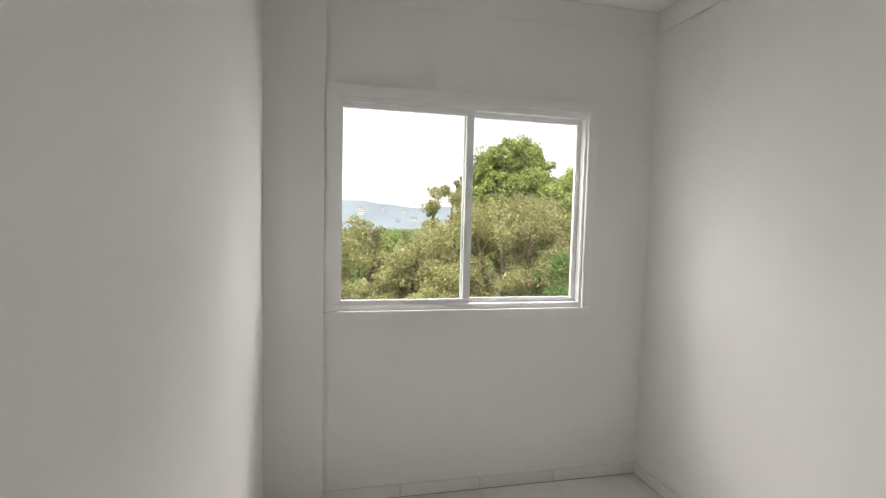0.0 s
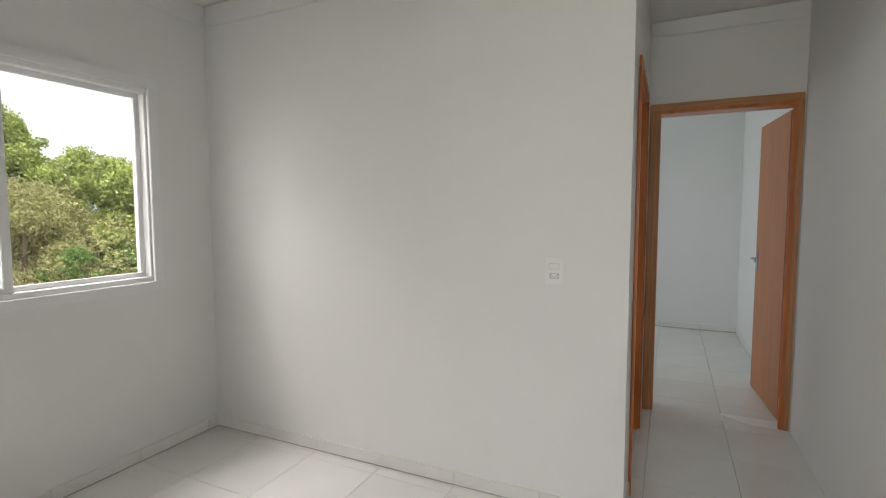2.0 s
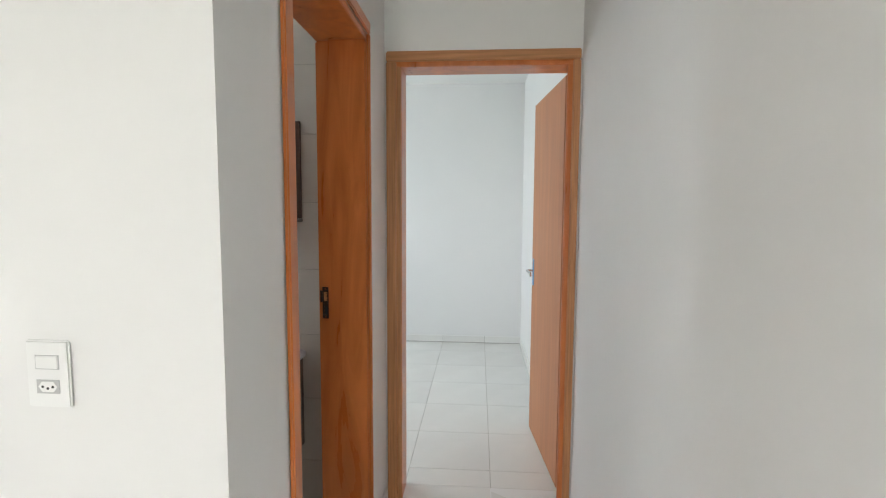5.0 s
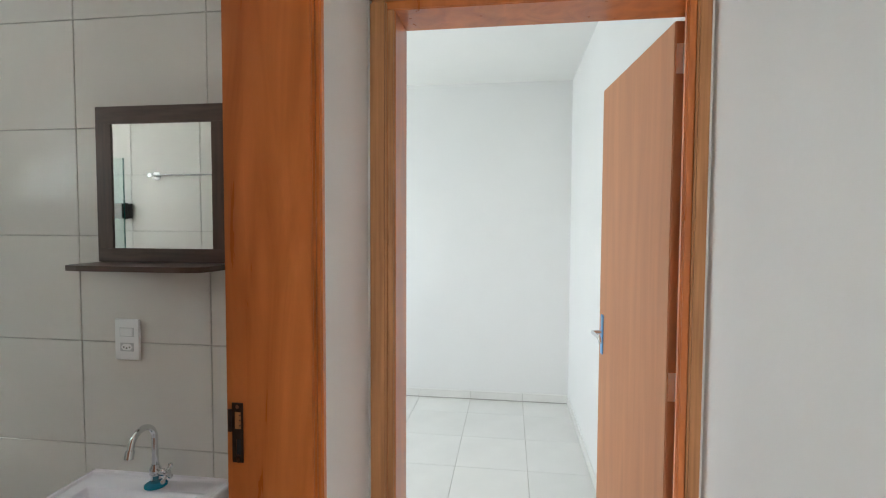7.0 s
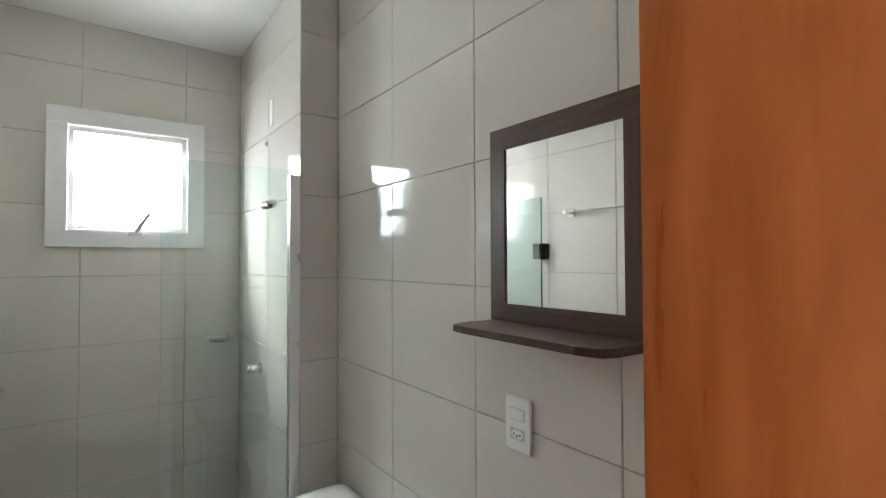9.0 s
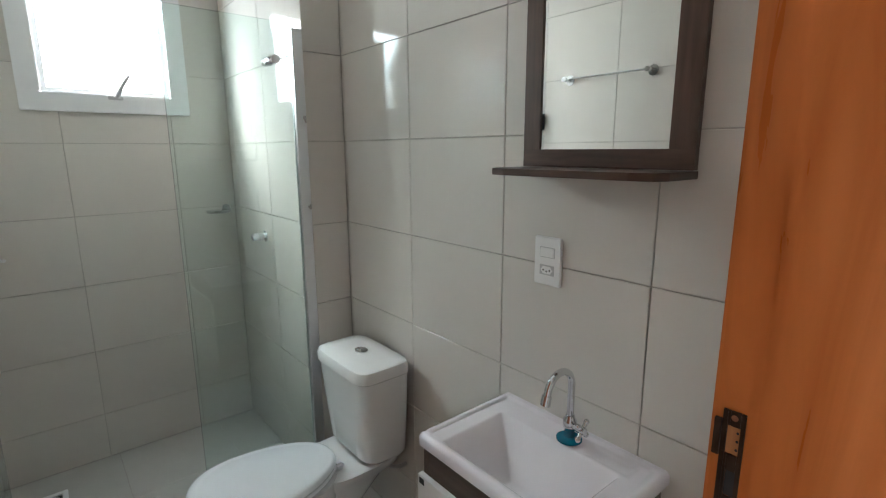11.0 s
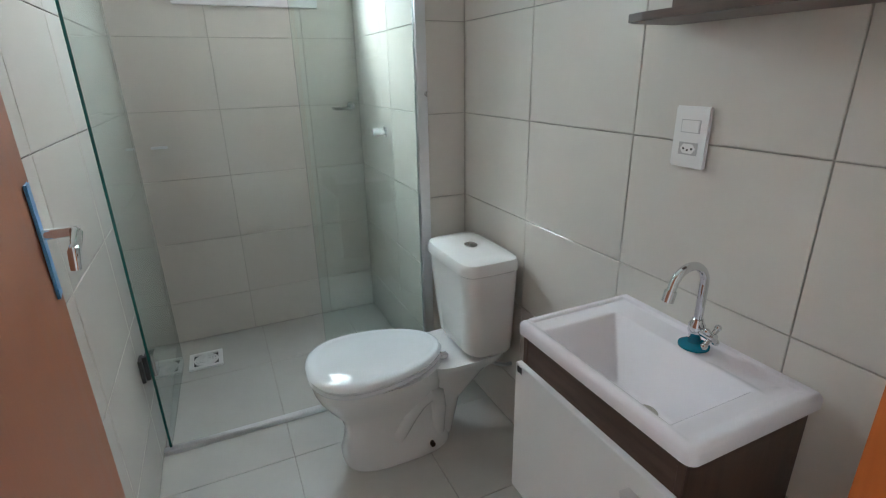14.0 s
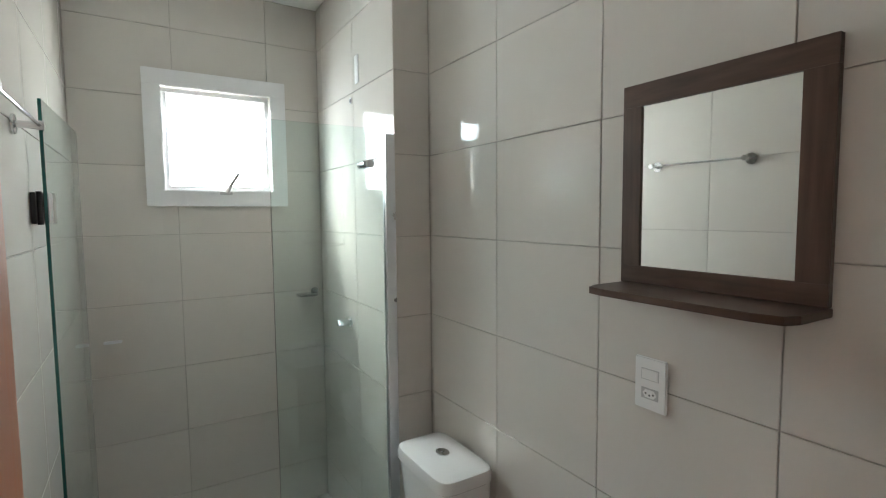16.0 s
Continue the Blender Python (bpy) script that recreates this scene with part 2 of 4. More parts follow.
def tile_mesh(w, h, d, material):
    key = (round(w, 3), round(h, 3), d, material)
    if key not in TILE_MESHES:
        g = min(0.0011, w / 4, h / 4)
        c = 0.0014
        vs = []
        for inset, z in ((g, 0), (g, d - c), (g + c, d)):
            vs += [(inset, inset, z), (w - inset, inset, z), (w - inset, h - inset, z), (inset, h - inset, z)]
        fs = [(8, 9, 10, 11)]
        for r in (0, 4):
            fs += [(r + i, r + (i + 1) % 4, r + 4 + (i + 1) % 4, r + 4 + i) for i in range(4)]
        me = bpy.data.meshes.new("tile")
        me.from_pydata(vs, [], fs)
        me.materials.append(M[material])
        TILE_MESHES[key] = me
    return TILE_MESHES[key]


def lines(first, pitch, lo, hi):
    k = math.ceil((lo - first) / pitch - 1e-6)
    out = [lo]
    while first + k * pitch < hi - 0.004:
        if first + k * pitch > lo + 0.004:
            out.append(first + k * pitch)
        k += 1
    return out + [hi]


def tiles(parent, name, origin, u, v, us, vs, material, depth=0.005, holes=()):
    """Tiles over the lines us, vs along the ways u, v from origin; each stands proud along u x v."""
    u, v = Vector(u), Vector(v)
    n = u.cross(v)
    turn = Matrix((u, v, n)).transposed().to_4x4()
    for a, b in zip(us, us[1:]):
        for c, d in zip(vs, vs[1:]):
            cell = [(a, b, c, d)]
            for h in holes:
                cell = cut(cell, h)
            for p, q, r, s in cell:
                if q - p < 0.006 or s - r < 0.006:
                    continue
                # pieces of one cut tile touch without a joint
                p, q = p - 0.0025 * (p > a), q + 0.0025 * (q < b)
                r, s = r - 0.0025 * (r > c), s + 0.0025 * (s < d)
                ob = new(name, tile_mesh(q - p, s - r, depth, material))
                tilt = Matrix.Rotation(random.uniform(-0.0005, 0.0005), 4, "X") @ Matrix.Rotation(random.uniform(-0.0005, 0.0005), 4, "Y")
                ob.matrix_world = Matrix.Translation(Vector(origin) + u * p + v * r) @ turn @ tilt
                ob.parent = parent
                ob.matrix_parent_inverse = Matrix.Translation(-parent.location)


# ---- plan ----
H = 2.705
SOUTH = -3.44
HALL_N = -2.545
END = 1.48
BATH_E, BATH_W, BATH_N, BATH_S = 1.45, 0.22, 0.11, -2.36
SHOWER_E, RETURN_Y, GLASS_Y = 1.297, -0.813, -0.799
BED_E = 4.337
WIN = (-1.833, -0.352, 0.973, 2.165)
BWIN = (0.493, 1.119, 1.595, 2.216)
BDOOR = (0.30, 1.125, 0.0, 2.11)
P = 0.447

# ---- structure ----
wall("wall_north", "y", 0.0, 0.18, -4.4, 0.05, -0.15, H, "paint", "smooth off-white painted wall with a sliding window",
     [(WIN[0] + 0.03, WIN[1] - 0.03, WIN[2] + 0.03, WIN[3] - 0.03)])
wall("wall_east", "x", 0.0, 0.12, HALL_N, 0.0, -0.15, H, "paint", "smooth off-white painted wall with a light switch")
wall("wall_kitchen_side", "x", -2.24, -2.12, -2.02, 0.0, -0.15, H, "paint", "off-white painted partition wall")
wall("wall_pillar", "y", -0.05, 0.0, -2.12, -1.835, -0.15, H, "paint", "off-white painted flat pillar beside the window")
wall("wall_south", "y", SOUTH - 0.15, SOUTH, -4.4, BED_E + 0.15, -0.15, H, "paint", "long off-white painted wall")
# this opening is assumed; no balcony is in view
wall("wall_west", "x", -4.55, -4.4, SOUTH, 0.18, -0.15, H, "paint", "off-white painted wall with an assumed balcony opening",
     [(-3.4, -1.8, 0.0, 2.3)])
wall("wall_hall_north", "y", HALL_N, HALL_N + 0.09, 0.12, END, -0.15, H, "paint", "off-white painted hall wall with the bathroom door", [BDOOR])
wall("wall_bath_south", "y", HALL_N + 0.09, BATH_S - 0.005, BATH_W - 0.005, BATH_E + 0.005, -0.15, H, "grout", "bathroom wall round the door", [BDOOR])
wall("wall_hall_end", "x", END, END + 0.14, SOUTH, HALL_N, -0.15, H, "paint", "off-white painted wall over the bedroom door",
     [(SOUTH + 0.005, HALL_N - 0.005, 0.0, 2.135)])
wall("wall_bath_east", "x", BATH_E + 0.005, BATH_E + 0.09, HALL_N + 0.09, BATH_N + 0.005, -0.15, H, "grout", "bathroom side wall")
wall("wall_bed_west", "x", BATH_E + 0.09, END + 0.14, HALL_N, 0.0, -0.15, H, "paint", "off-white painted bedroom wall")
wall("wall_bath_west", "x", 0.12, BATH_W - 0.005, HALL_N + 0.09, BATH_N + 0.005, -0.15, H, "grout", "bathroom side wall")
wall("wall_bath_north", "y", BATH_N + 0.005, 0.2, 0.05, BATH_E + 0.09, -0.15, H, "grout", "bathroom outer wall with a small window",
     [(BWIN[0] + 0.06, BWIN[1] - 0.06, BWIN[2] + 0.06, BWIN[3] - 0.06)])
wall("wall_shower_return", "x", SHOWER_E + 0.005, BATH_E + 0.005, RETURN_Y + 0.005, BATH_N + 0.005, -0.15, H, "grout", "boxed-out shower wall")
wall("wall_bed_north", "y", 0.0, 0.18, BATH_E + 0.09, BED_E + 0.15, -0.15, H, "paint", "off-white bedroom wall with a window opening",
     [(2.2, 3.7, 1.0, 2.15)])
wall("wall_bed_east", "x", BED_E, BED_E + 0.15, SOUTH, 0.0, -0.15, H, "paint", "smooth off-white bedroom wall")

bm = bmesh.new()
box(bm, -4.55, BED_E + 0.15, SOUTH - 0.15, 0.2, H, H + 0.2)
tagged(part("ceiling", bm, "ceiling"), "plain white painted plaster ceiling", "ceiling", kind="structure")
bm = bmesh.new()
box(bm, BATH_W, SHOWER_E, RETURN_Y, BATH_N, 2.62, 2.7)
box(bm, BATH_W, BATH_E, BATH_S, RETURN_Y, 2.62, 2.7)
tagged(part("bath_ceiling", bm, "ceiling"), "plain white lowered bathroom ceiling", "ceiling", kind="structure")

# plaster beam along the top of the walls
for dims in ((-2.12, 0.0, -0.007, -0.001, 2.572, H - 0.002), (-0.007, -0.001, HALL_N + 0.01, -0.008, 2.572, H - 0.002),
             (END - 0.007, END - 0.001, SOUTH + 0.002, HALL_N - 0.002, 2.6, H - 0.002)):
    tagged(boxpart("trim_beam", dims, "paint", bevel=0.003), "shallow painted plaster beam under the ceiling", "trim", kind="structure")

# floors
bm = bmesh.new()
box(bm, -4.4, 0.12, SOUTH, 0.0, -0.15, -0.006)
box(bm, 0.12, END + 0.14, SOUTH, HALL_N, -0.15, -0.006)
box(bm, END + 0.14, BED_E, SOUTH, 0.0, -0.15, -0.006)
floor = tagged(part("floor", bm, "grout"), "large pale glossy ceramic floor tiles with thin grey joints", "floor", kind="structure")
bm = bmesh.new()
box(bm, BATH_W - 0.005, BATH_E + 0.005, HALL_N, GLASS_Y, -0.15, -0.006)
box(bm, BATH_W - 0.005, BATH_E + 0.005, GLASS_Y, BATH_N, -0.15, -0.022)
bath_floor = tagged(part("bath_floor", bm, "grout"), "beige matt ceramic bathroom floor tiles", "floor", kind="structure")

# ---- windows ----
def sliding_window():
    x0, x1, z0, z1 = WIN
    w = thing("window_1", ((x0 + x1) / 2, 0, z0), "white aluminium two-pane sliding window, closed", "window", kind="structure")
    bm = bmesh.new()
    for d in ((x0, x1, -0.022, -0.001, z1 - 0.055, z1), (x0, x1, -0.03, -0.001, z0, z0 + 0.05),
              (x0, x0 + 0.055, -0.022, -0.001, z0 + 0.05, z1 - 0.055), (x1 - 0.055, x1, -0.022, -0.001, z0 + 0.05, z1 - 0.055)):
        box(bm, *d)
    part("window_casing", bm, "white_metal", w, "flat white casing round the window", 0.003)
    i0, i1, j0, j1 = x0 + 0.031, x1 - 0.031, z0 + 0.031, z1 - 0.031
    bm = bmesh.new()
    for d in ((i0, i1, 0.0, 0.1, j0, j0 + 0.045), (i0, i1, 0.0, 0.1, j1 - 0.05, j1),
              (i0, i0 + 0.035, 0.0, 0.1, j0 + 0.045, j1 - 0.05), (i1 - 0.035, i1, 0.0, 0.1, j0 + 0.045, j1 - 0.05)):
        box(bm, *d)
    part("window_frame", bm, "white_metal", w, "", 0.003)
    mid = -1.083
    for a, b, y in ((i0 + 0.02, mid + 0.022, 0.014), (mid - 0.022, i1 - 0.02, 0.05)):
        bm = bmesh.new()
        c, d = j0 + 0.03, j1 - 0.035
        for q in ((a, b, y, y + 0.03, c, c + 0.04), (a, b, y, y + 0.03, d - 0.04, d),
                  (a, a + 0.034, y, y + 0.03, c + 0.04, d - 0.04), (b - 0.04, b, y, y + 0.03, c + 0.04, d - 0.04)):
            box(bm, *q)
        s = part("sash", bm, "white_metal", w, "", 0.003)
        pane = boxpart("pane", (a + 0.03, b - 0.036, y + 0.012, y + 0.016, c + 0.036, d - 0.036), "glass", s, "clear glass", 0)
        pane.visible_shadow = False
        lx = a + 0.016 if y < 0.03 else b - 0.016
        bm = bmesh.new()
        box(bm, lx - 0.008, lx + 0.008, y - 0.006, y + 0.001, 1.50, 1.66)
        part("finger_pull", bm, "white_metal", s, "", 0.003)
        bm = bmesh.new()
        for z in (1.52, 1.64):
            cyl(bm, (lx, y - 0.009, z), (lx, y - 0.005, z), 0.003, n=10)
        part("screw", bm, "socket", s)
    boxpart("window_sill", (x0 + 0.01, x1 - 0.01, 0.1, 0.24, z0 + 0.0, z0 + 0.03), "concrete", w, "", 0.004)


def tilting_window():
    x0, x1, z0, z1 = BWIN
    y = BATH_N
    w = thing("window_2", ((x0 + x1) / 2, y, z0), "small square white aluminium bathroom window with frosted glass", "window", kind="structure")
    bm = bmesh.new()
    f = 0.075
    for d in ((x0, x1, y - 0.028, y - 0.001, z0, z0 + f), (x0, x1, y - 0.028, y - 0.001, z1 - f, z1),
              (x0, x0 + f, y - 0.028, y - 0.001, z0 + f, z1 - f), (x1 - f, x1, y - 0.028, y - 0.001, z0 + f, z1 - f)):
        box(bm, *d)
    part("window_frame", bm, "white_metal", w, "wide white frame", 0.003)
    bm = bmesh.new()
    a0, a1, b0, b1 = x0 + f + 0.001, x1 - f - 0.001, z0 + f + 0.001, z1 - f - 0.001
    for d in ((a0, a1, y, y + 0.03, b0, b0 + 0.022), (a0, a1, y, y + 0.03, b1 - 0.022, b1),
              (a0, a0 + 0.022, y, y + 0.03, b0 + 0.022, b1 - 0.022), (a1 - 0.022, a1, y, y + 0.03, b0 + 0.022, b1 - 0.022)):
        box(bm, *d)
    s = part("sash", bm, "white_metal", w, "", 0.003)
    pane = boxpart("pane", (a0 + 0.018, a1 - 0.018, y + 0.012, y + 0.016, b0 + 0.018, b1 - 0.018), "frosted", s, "frosted glass", 0)
    pane.visible_shadow = False
    bm = bmesh.new()
    cx = (x0 + x1) / 2 + 0.02
    box(bm, cx - 0.03, cx + 0.025, y - 0.045, y - 0.028, z0 + f - 0.02, z0 + f - 0.004)
    tube(bm, [(cx, y - 0.04, z0 + f - 0.01), (cx + 0.02, y - 0.055, z0 + f + 0.03), (cx + 0.055, y - 0.06, z0 + f + 0.085)], 0.006,
         radii=[0.011, 0.009, 0.007])
    part("latch", bm, "socket", w, "grey metal latch lever", 0.002)


sliding_window()
tilting_window()


# ---- doors ----
def architrave(d, name, dims, material):
    return boxpart(name, dims, material, d, "", 0.004)


def lever_handle(parent, origin, along, out, name="handle_plate", film=True):
    """A lever on a long plate; along points from the pivot to the lever's end, out away from the leaf."""
    o, a, n = Vector(origin), Vector(along).normalized(), Vector(out).normalized()
    base = Matrix((a, n, Vector((0, 0, 1)))).transposed().to_4x4()
    base.translation = o
    bm = bmesh.new()
    vs = box(bm, -0.016, 0.016, 0.001, 0.005, -0.095, 0.075)
    bmesh.ops.transform(bm, matrix=base, verts=bm.verts)
    plate = part(name, bm, "film" if film else "steel", parent, "metal plate under pale blue protective film" if film else "steel plate", 0.002)
    bm = bmesh.new()
    cyl(bm, o + n * 0.004, o + n * 0.045, 0.0075)
    tube(bm, [o + n * 0.04, o + n * 0.044 + a * 0.012, o + n * 0.046 + a * 0.09, o + n * 0.045 + a * 0.112,
              o + n * 0.044 + a * 0.117 - Vector((0, 0, 0.01)), o + n * 0.043 + a * 0.118 - Vector((0, 0, 0.022))], 0.009,
         radii=[0.007, 0.0075, 0.007, 0.0068, 0.0065, 0.006])
    part("lever", bm, "chrome", plate, "chrome lever", 0, True)


def bath_door():
    x0, x1, _, zt = BDOOR
    y0, y1 = HALL_N, BATH_S
    j = 0.03
    d = thing("door_frame_1", ((x0 + x1) / 2, HALL_N, 0), "orange-brown varnished wooden door frame of the bathroom", "door frame", kind="structure")
    for a, b in ((x0, x0 + j), (x1 - j, x1)):
        boxpart("jamb", (a, b, y0 - 0.002, y1 + 0.012, 0, zt - j), "jamb_wood", d, "", 0.006)
    boxpart("head", (x0, x1, y0 - 0.002, y1 + 0.012, zt - j, zt), "jamb_wood", d, "", 0.003)
    boxpart("door_stop", (x1 - j - 0.008, x1 - j - 0.0002, y0, y1 - 0.04, 0, zt - j), "jamb_wood", d, "", 0.002)
    for y, t in ((y0 - 0.015, y0 - 0.0025), ):
        boxpart("architrave", (x0 - 0.03, x0 + 0.02, y, t, 0, zt - 0.005), "jamb_wood", d, "", 0.004)
        boxpart("architrave", (x1 - 0.024, x1 - 0.003, y, t, 0, zt - 0.005), "jamb_wood", d, "", 0.004)
        boxpart("architrave", (x0 - 0.03, x1 - 0.003, y, t, zt - 0.004, zt + 0.04), "jamb_wood", d, "", 0.004)
    # strike plate in the jamb opposite the hinges
    xs, ys = x1 - j, y1 - 0.004
    bm = bmesh.new()
    bolt, latch = (ys - 0.019, ys - 0.008, 1.012, 1.046), (ys - 0.019, ys - 0.005, 1.068, 1.104)
    for r in cut(cut([(ys - 0.024, ys + 0.001, 0.996, 1.124)], bolt), latch):
        box(bm, xs - 0.0025, xs - 0.0005, *r)
    box(bm, xs - 0.005, xs - 0.0005, ys + 0.001, ys + 0.009, 1.062, 1.11)
    s = part("strike_plate", bm, "bronze", d, "dark bronze strike plate", 0.0006)
    for z in (1.004, 1.116):
        bm = bmesh.new()
        cyl(bm, (xs - 0.004, ys - 0.0125, z), (xs - 0.001, ys - 0.0125, z), 0.004, n=14)
        part("screw", bm, "chrome", s)
    # flat dark sheet coloured like the shaded bolt hole
    boxpart("bolt_hole", (xs - 0.0008, xs + 0.0, *bolt), "dark", s, "", 0)
    boxpart("latch_hole", (xs - 0.0008, xs + 0.0, *latch), "trim_wood", s, "", 0)
    # small dark discs, the shade of nail holes as colour
    for z in (1.075, 1.086, 1.097):
        bm = bmesh.new()
        cyl(bm, (xs - 0.0012, ys - 0.0165, z), (xs - 0.0006, ys - 0.0165, z), 0.0016, n=10)
        part("nail_hole", bm, "dark", s)
    # leaf, open against the bathroom's side wall
    leaf = thing("door_1", (0.379, BATH_S + 0.01, 0), "reddish-brown veneered bathroom door standing open", "door", kind="structure")
    bm = bmesh.new()
    o = Vector(leaf.location)
    box(bm, 0, 0.705, -0.035, 0.0, 0.008, zt - j - 0.006)
    turn = Matrix.Rotation(radians(98), 4, "Z")
    bmesh.ops.transform(bm, matrix=Matrix.Translation(o) @ turn, verts=bm.verts)
    lf = part("leaf", bm, "bath_veneer", leaf, "", 0.003)
    along, out = turn @ Vector((-1, 0, 0)), turn @ Vector((0, -1, 0))
    lever_handle(lf, o + turn @ Vector((0.655, -0.035, 1.085)), along, out)
    for z in (0.25, 1.05, 1.85):
        bm = bmesh.new()
        cyl(bm, (o.x + 0.002, o.y + 0.004, z - 0.04), (o.x + 0.002, o.y + 0.004, z + 0.04), 0.006)
        part("hinge", bm, "steel", lf)


def bedroom_door():
    d = thing("door_frame_2", (END, -2.99, 0), "brown wooden door frame with visible grain at the hall's end", "door frame", kind="structure")
    ya, yb = SOUTH + 0.006, HALL_N - 0.006
    yi, yo = -3.376, -2.622
    zt = 2.135
    x0, x1 = END - 0.012, END + 0.152
    boxpart("jamb", (END + 0.004, x1, yo, yb - 0.01, 0, 2.085), "jamb_wood", d, "", 0.003)
    boxpart("jamb", (END + 0.004, END + 0.022, ya + 0.002, yi, 0, 2.085), "jamb_wood", d, "", 0.003)
    boxpart("rebate", (END + 0.0225, END + 0.14, ya + 0.002, -3.431, 0, 2.085), "jamb_wood", d, "", 0.001)
    boxpart("head", (END + 0.004, x1, ya + 0.01, yb - 0.01, 2.085, zt - 0.002), "jamb_wood", d, "", 0.003)
    boxpart("architrave", (x0, END + 0.003, ya + 0.002, yi - 0.022, 0, 2.105), "trim_wood", d, "", 0.005)
    boxpart("architrave", (x0, END + 0.003, yo + 0.022, yb - 0.002, 0, 2.105), "trim_wood", d, "", 0.005)
    boxpart("architrave", (x0, END + 0.003, ya + 0.002, yb - 0.002, 2.106, 2.152), "trim_wood_h", d, "", 0.005)
    boxpart("bead", (END - 0.004, END + 0.0035, yo + 0.001, yo + 0.021, 0, 2.084), "trim_wood", d, "", 0.003)
    boxpart("bead", (END - 0.004, END + 0.0035, yi - 0.021, yi - 0.001, 0, 2.084), "jamb_wood", d, "", 0.003)
    leaf = thing("door_2", (x1 - 0.002, -3.429, 0), "light brown veneered bedroom door standing open", "door", kind="structure")
    o = Vector(leaf.location)
    turn = Matrix.Rotation(radians(5.2), 4, "Z")
    bm = bmesh.new()
    box(bm, 0.006, 0.716, 0.0, 0.035, 0.008, 2.078)
    bmesh.ops.transform(bm, matrix=Matrix.Translation(o) @ turn, verts=bm.verts)
    lf = part("leaf", bm, "door_wood", leaf, "", 0.003)
    lever_handle(lf, o + turn @ Vector((0.665, 0.035, 1.05)), turn @ Vector((-1, 0, 0)), turn @ Vector((0, 1, 0)))
    for z in (0.115, 1.03, 1.973):
        bm = bmesh.new()
        xe = o.x + 0.006
        box(bm, xe - 0.003, xe - 0.0005, o.y + 0.006, o.y + 0.03, z - 0.042, z + 0.042)
        box(bm, xe - 0.05, xe - 0.004, o.y - 0.0015, o.y + 0.001, z - 0.042, z + 0.042)
        for k in range(3):
            cyl(bm, (xe - 0.006, o.y + 0.004, z - 0.045 + 0.03 * k), (xe - 0.006, o.y + 0.004, z - 0.0165 + 0.03 * k), 0.0065, n=16)
        part("hinge", bm, "steel", lf, "steel butt hinge")


bath_door()
bedroom_door()


# ---- living room things ----
def wall_plate(place, n, label):
    """A tall plate with a rocker over a three-pin socket; n points into the room."""
    p, n = Vector(place), Vector(n)
    u = Vector((0, 0, 1)).cross(n)
    m = Matrix((u, Vector((0, 0, 1)), n)).transposed().to_4x4()
    m.translation = p
    t = thing("switch_plate", p, label, "light switch", "switch plates")

    def put(name, boxes, material, parent, bevel, extra=None, lab=""):
        bm = bmesh.new()
        for b in boxes:
            box(bm, *b)
        if extra:
            extra(bm)
        bmesh.ops.transform(bm, matrix=m, verts=bm.verts)
        return part(name, bm, material, parent, lab, bevel)

    plate = put("plate", [(-0.041, 0.041, -0.061, 0.061, 0.0005, 0.0085)], "plastic", t, 0.003)
    put("rocker_recess", [(-0.0225, 0.0225, 0.009, 0.035, 0.0075, 0.0088)], "socket", plate, 0)
    put("rocker", [(-0.021, 0.021, 0.0105, 0.0335, 0.008, 0.0105)], "plastic", plate, 0.001)
    face = put("socket_face", [(-0.0225, 0.0225, -0.036, -0.009, 0.0075, 0.0094)], "socket", plate, 0.001)

    def hexa(bm):
        loft(bm, [[(0.018 * a, -0.0225 + 0.0095 * b, z) for a, b in
                   ((-1, 0), (-0.6, 1), (0.6, 1), (1, 0), (0.6, -1), (-0.6, -1))] for z in (0.0085, 0.0102)])
    put("socket_insert", [], "plastic", face, 0, hexa)

    def holes(bm):
        for a, b in ((-0.0095, 0), (0.0095, 0), (0, -0.003)):
            cyl(bm, (a, -0.0225 + b, 0.0095), (a, -0.0225 + b, 0.0106), 0.0024, n=12)
    # proud black discs draw the shaded pin holes as colour
    put("pin_hole", [], "black", face, 0, holes)
    return t


wall_plate((0.0, -2.223, 1.145), (-1, 0, 0), "white plastic switch and socket plate on the living room wall")
wall_plate((BATH_E, -1.822, 1.158), (-1, 0, 0), "white plastic switch and socket plate on beige tiles")


def fuse_box():
    x0, x1, z0, z1 = -0.968, -0.69, 1.3, 1.486
    t = thing("fuse_box", ((x0 + x1) / 2, SOUTH, z0), "white plastic fuse box cover with a curved lid on the wall", "fuse box")

    def plate(name, a, b, c, d, y0, y1, parent, sag):
        bm = bmesh.new()
        n = 16
        ring = [(a + (b - a) * i / n, c - sag * math.sin(math.pi * i / n)) for i in range(n + 1)] + [(b, d), (a, d)]
        loft(bm, [[(x, SOUTH + y0, z) for x, z in ring], [(x, SOUTH + y1, z) for x, z in ring]])
        return part(name, bm, "plastic", parent, "", 0.003)
    body = plate("cover", x0, x1, z0, z1, 0.0005, 0.010, t, 0.006)
    plate("lid", x0 + 0.05, x1 - 0.04, z0 + 0.05, z1 - 0.045, 0.0102, 0.015, body, 0.015)
    # grey strip on the cover draws the shade line above the lid
    boxpart("lid_gap", (x0 + 0.05, x1 - 0.04, SOUTH + 0.0101, SOUTH + 0.0106, z1 - 0.0435, z1 - 0.042), "socket", body, "", 0)


fuse_box()


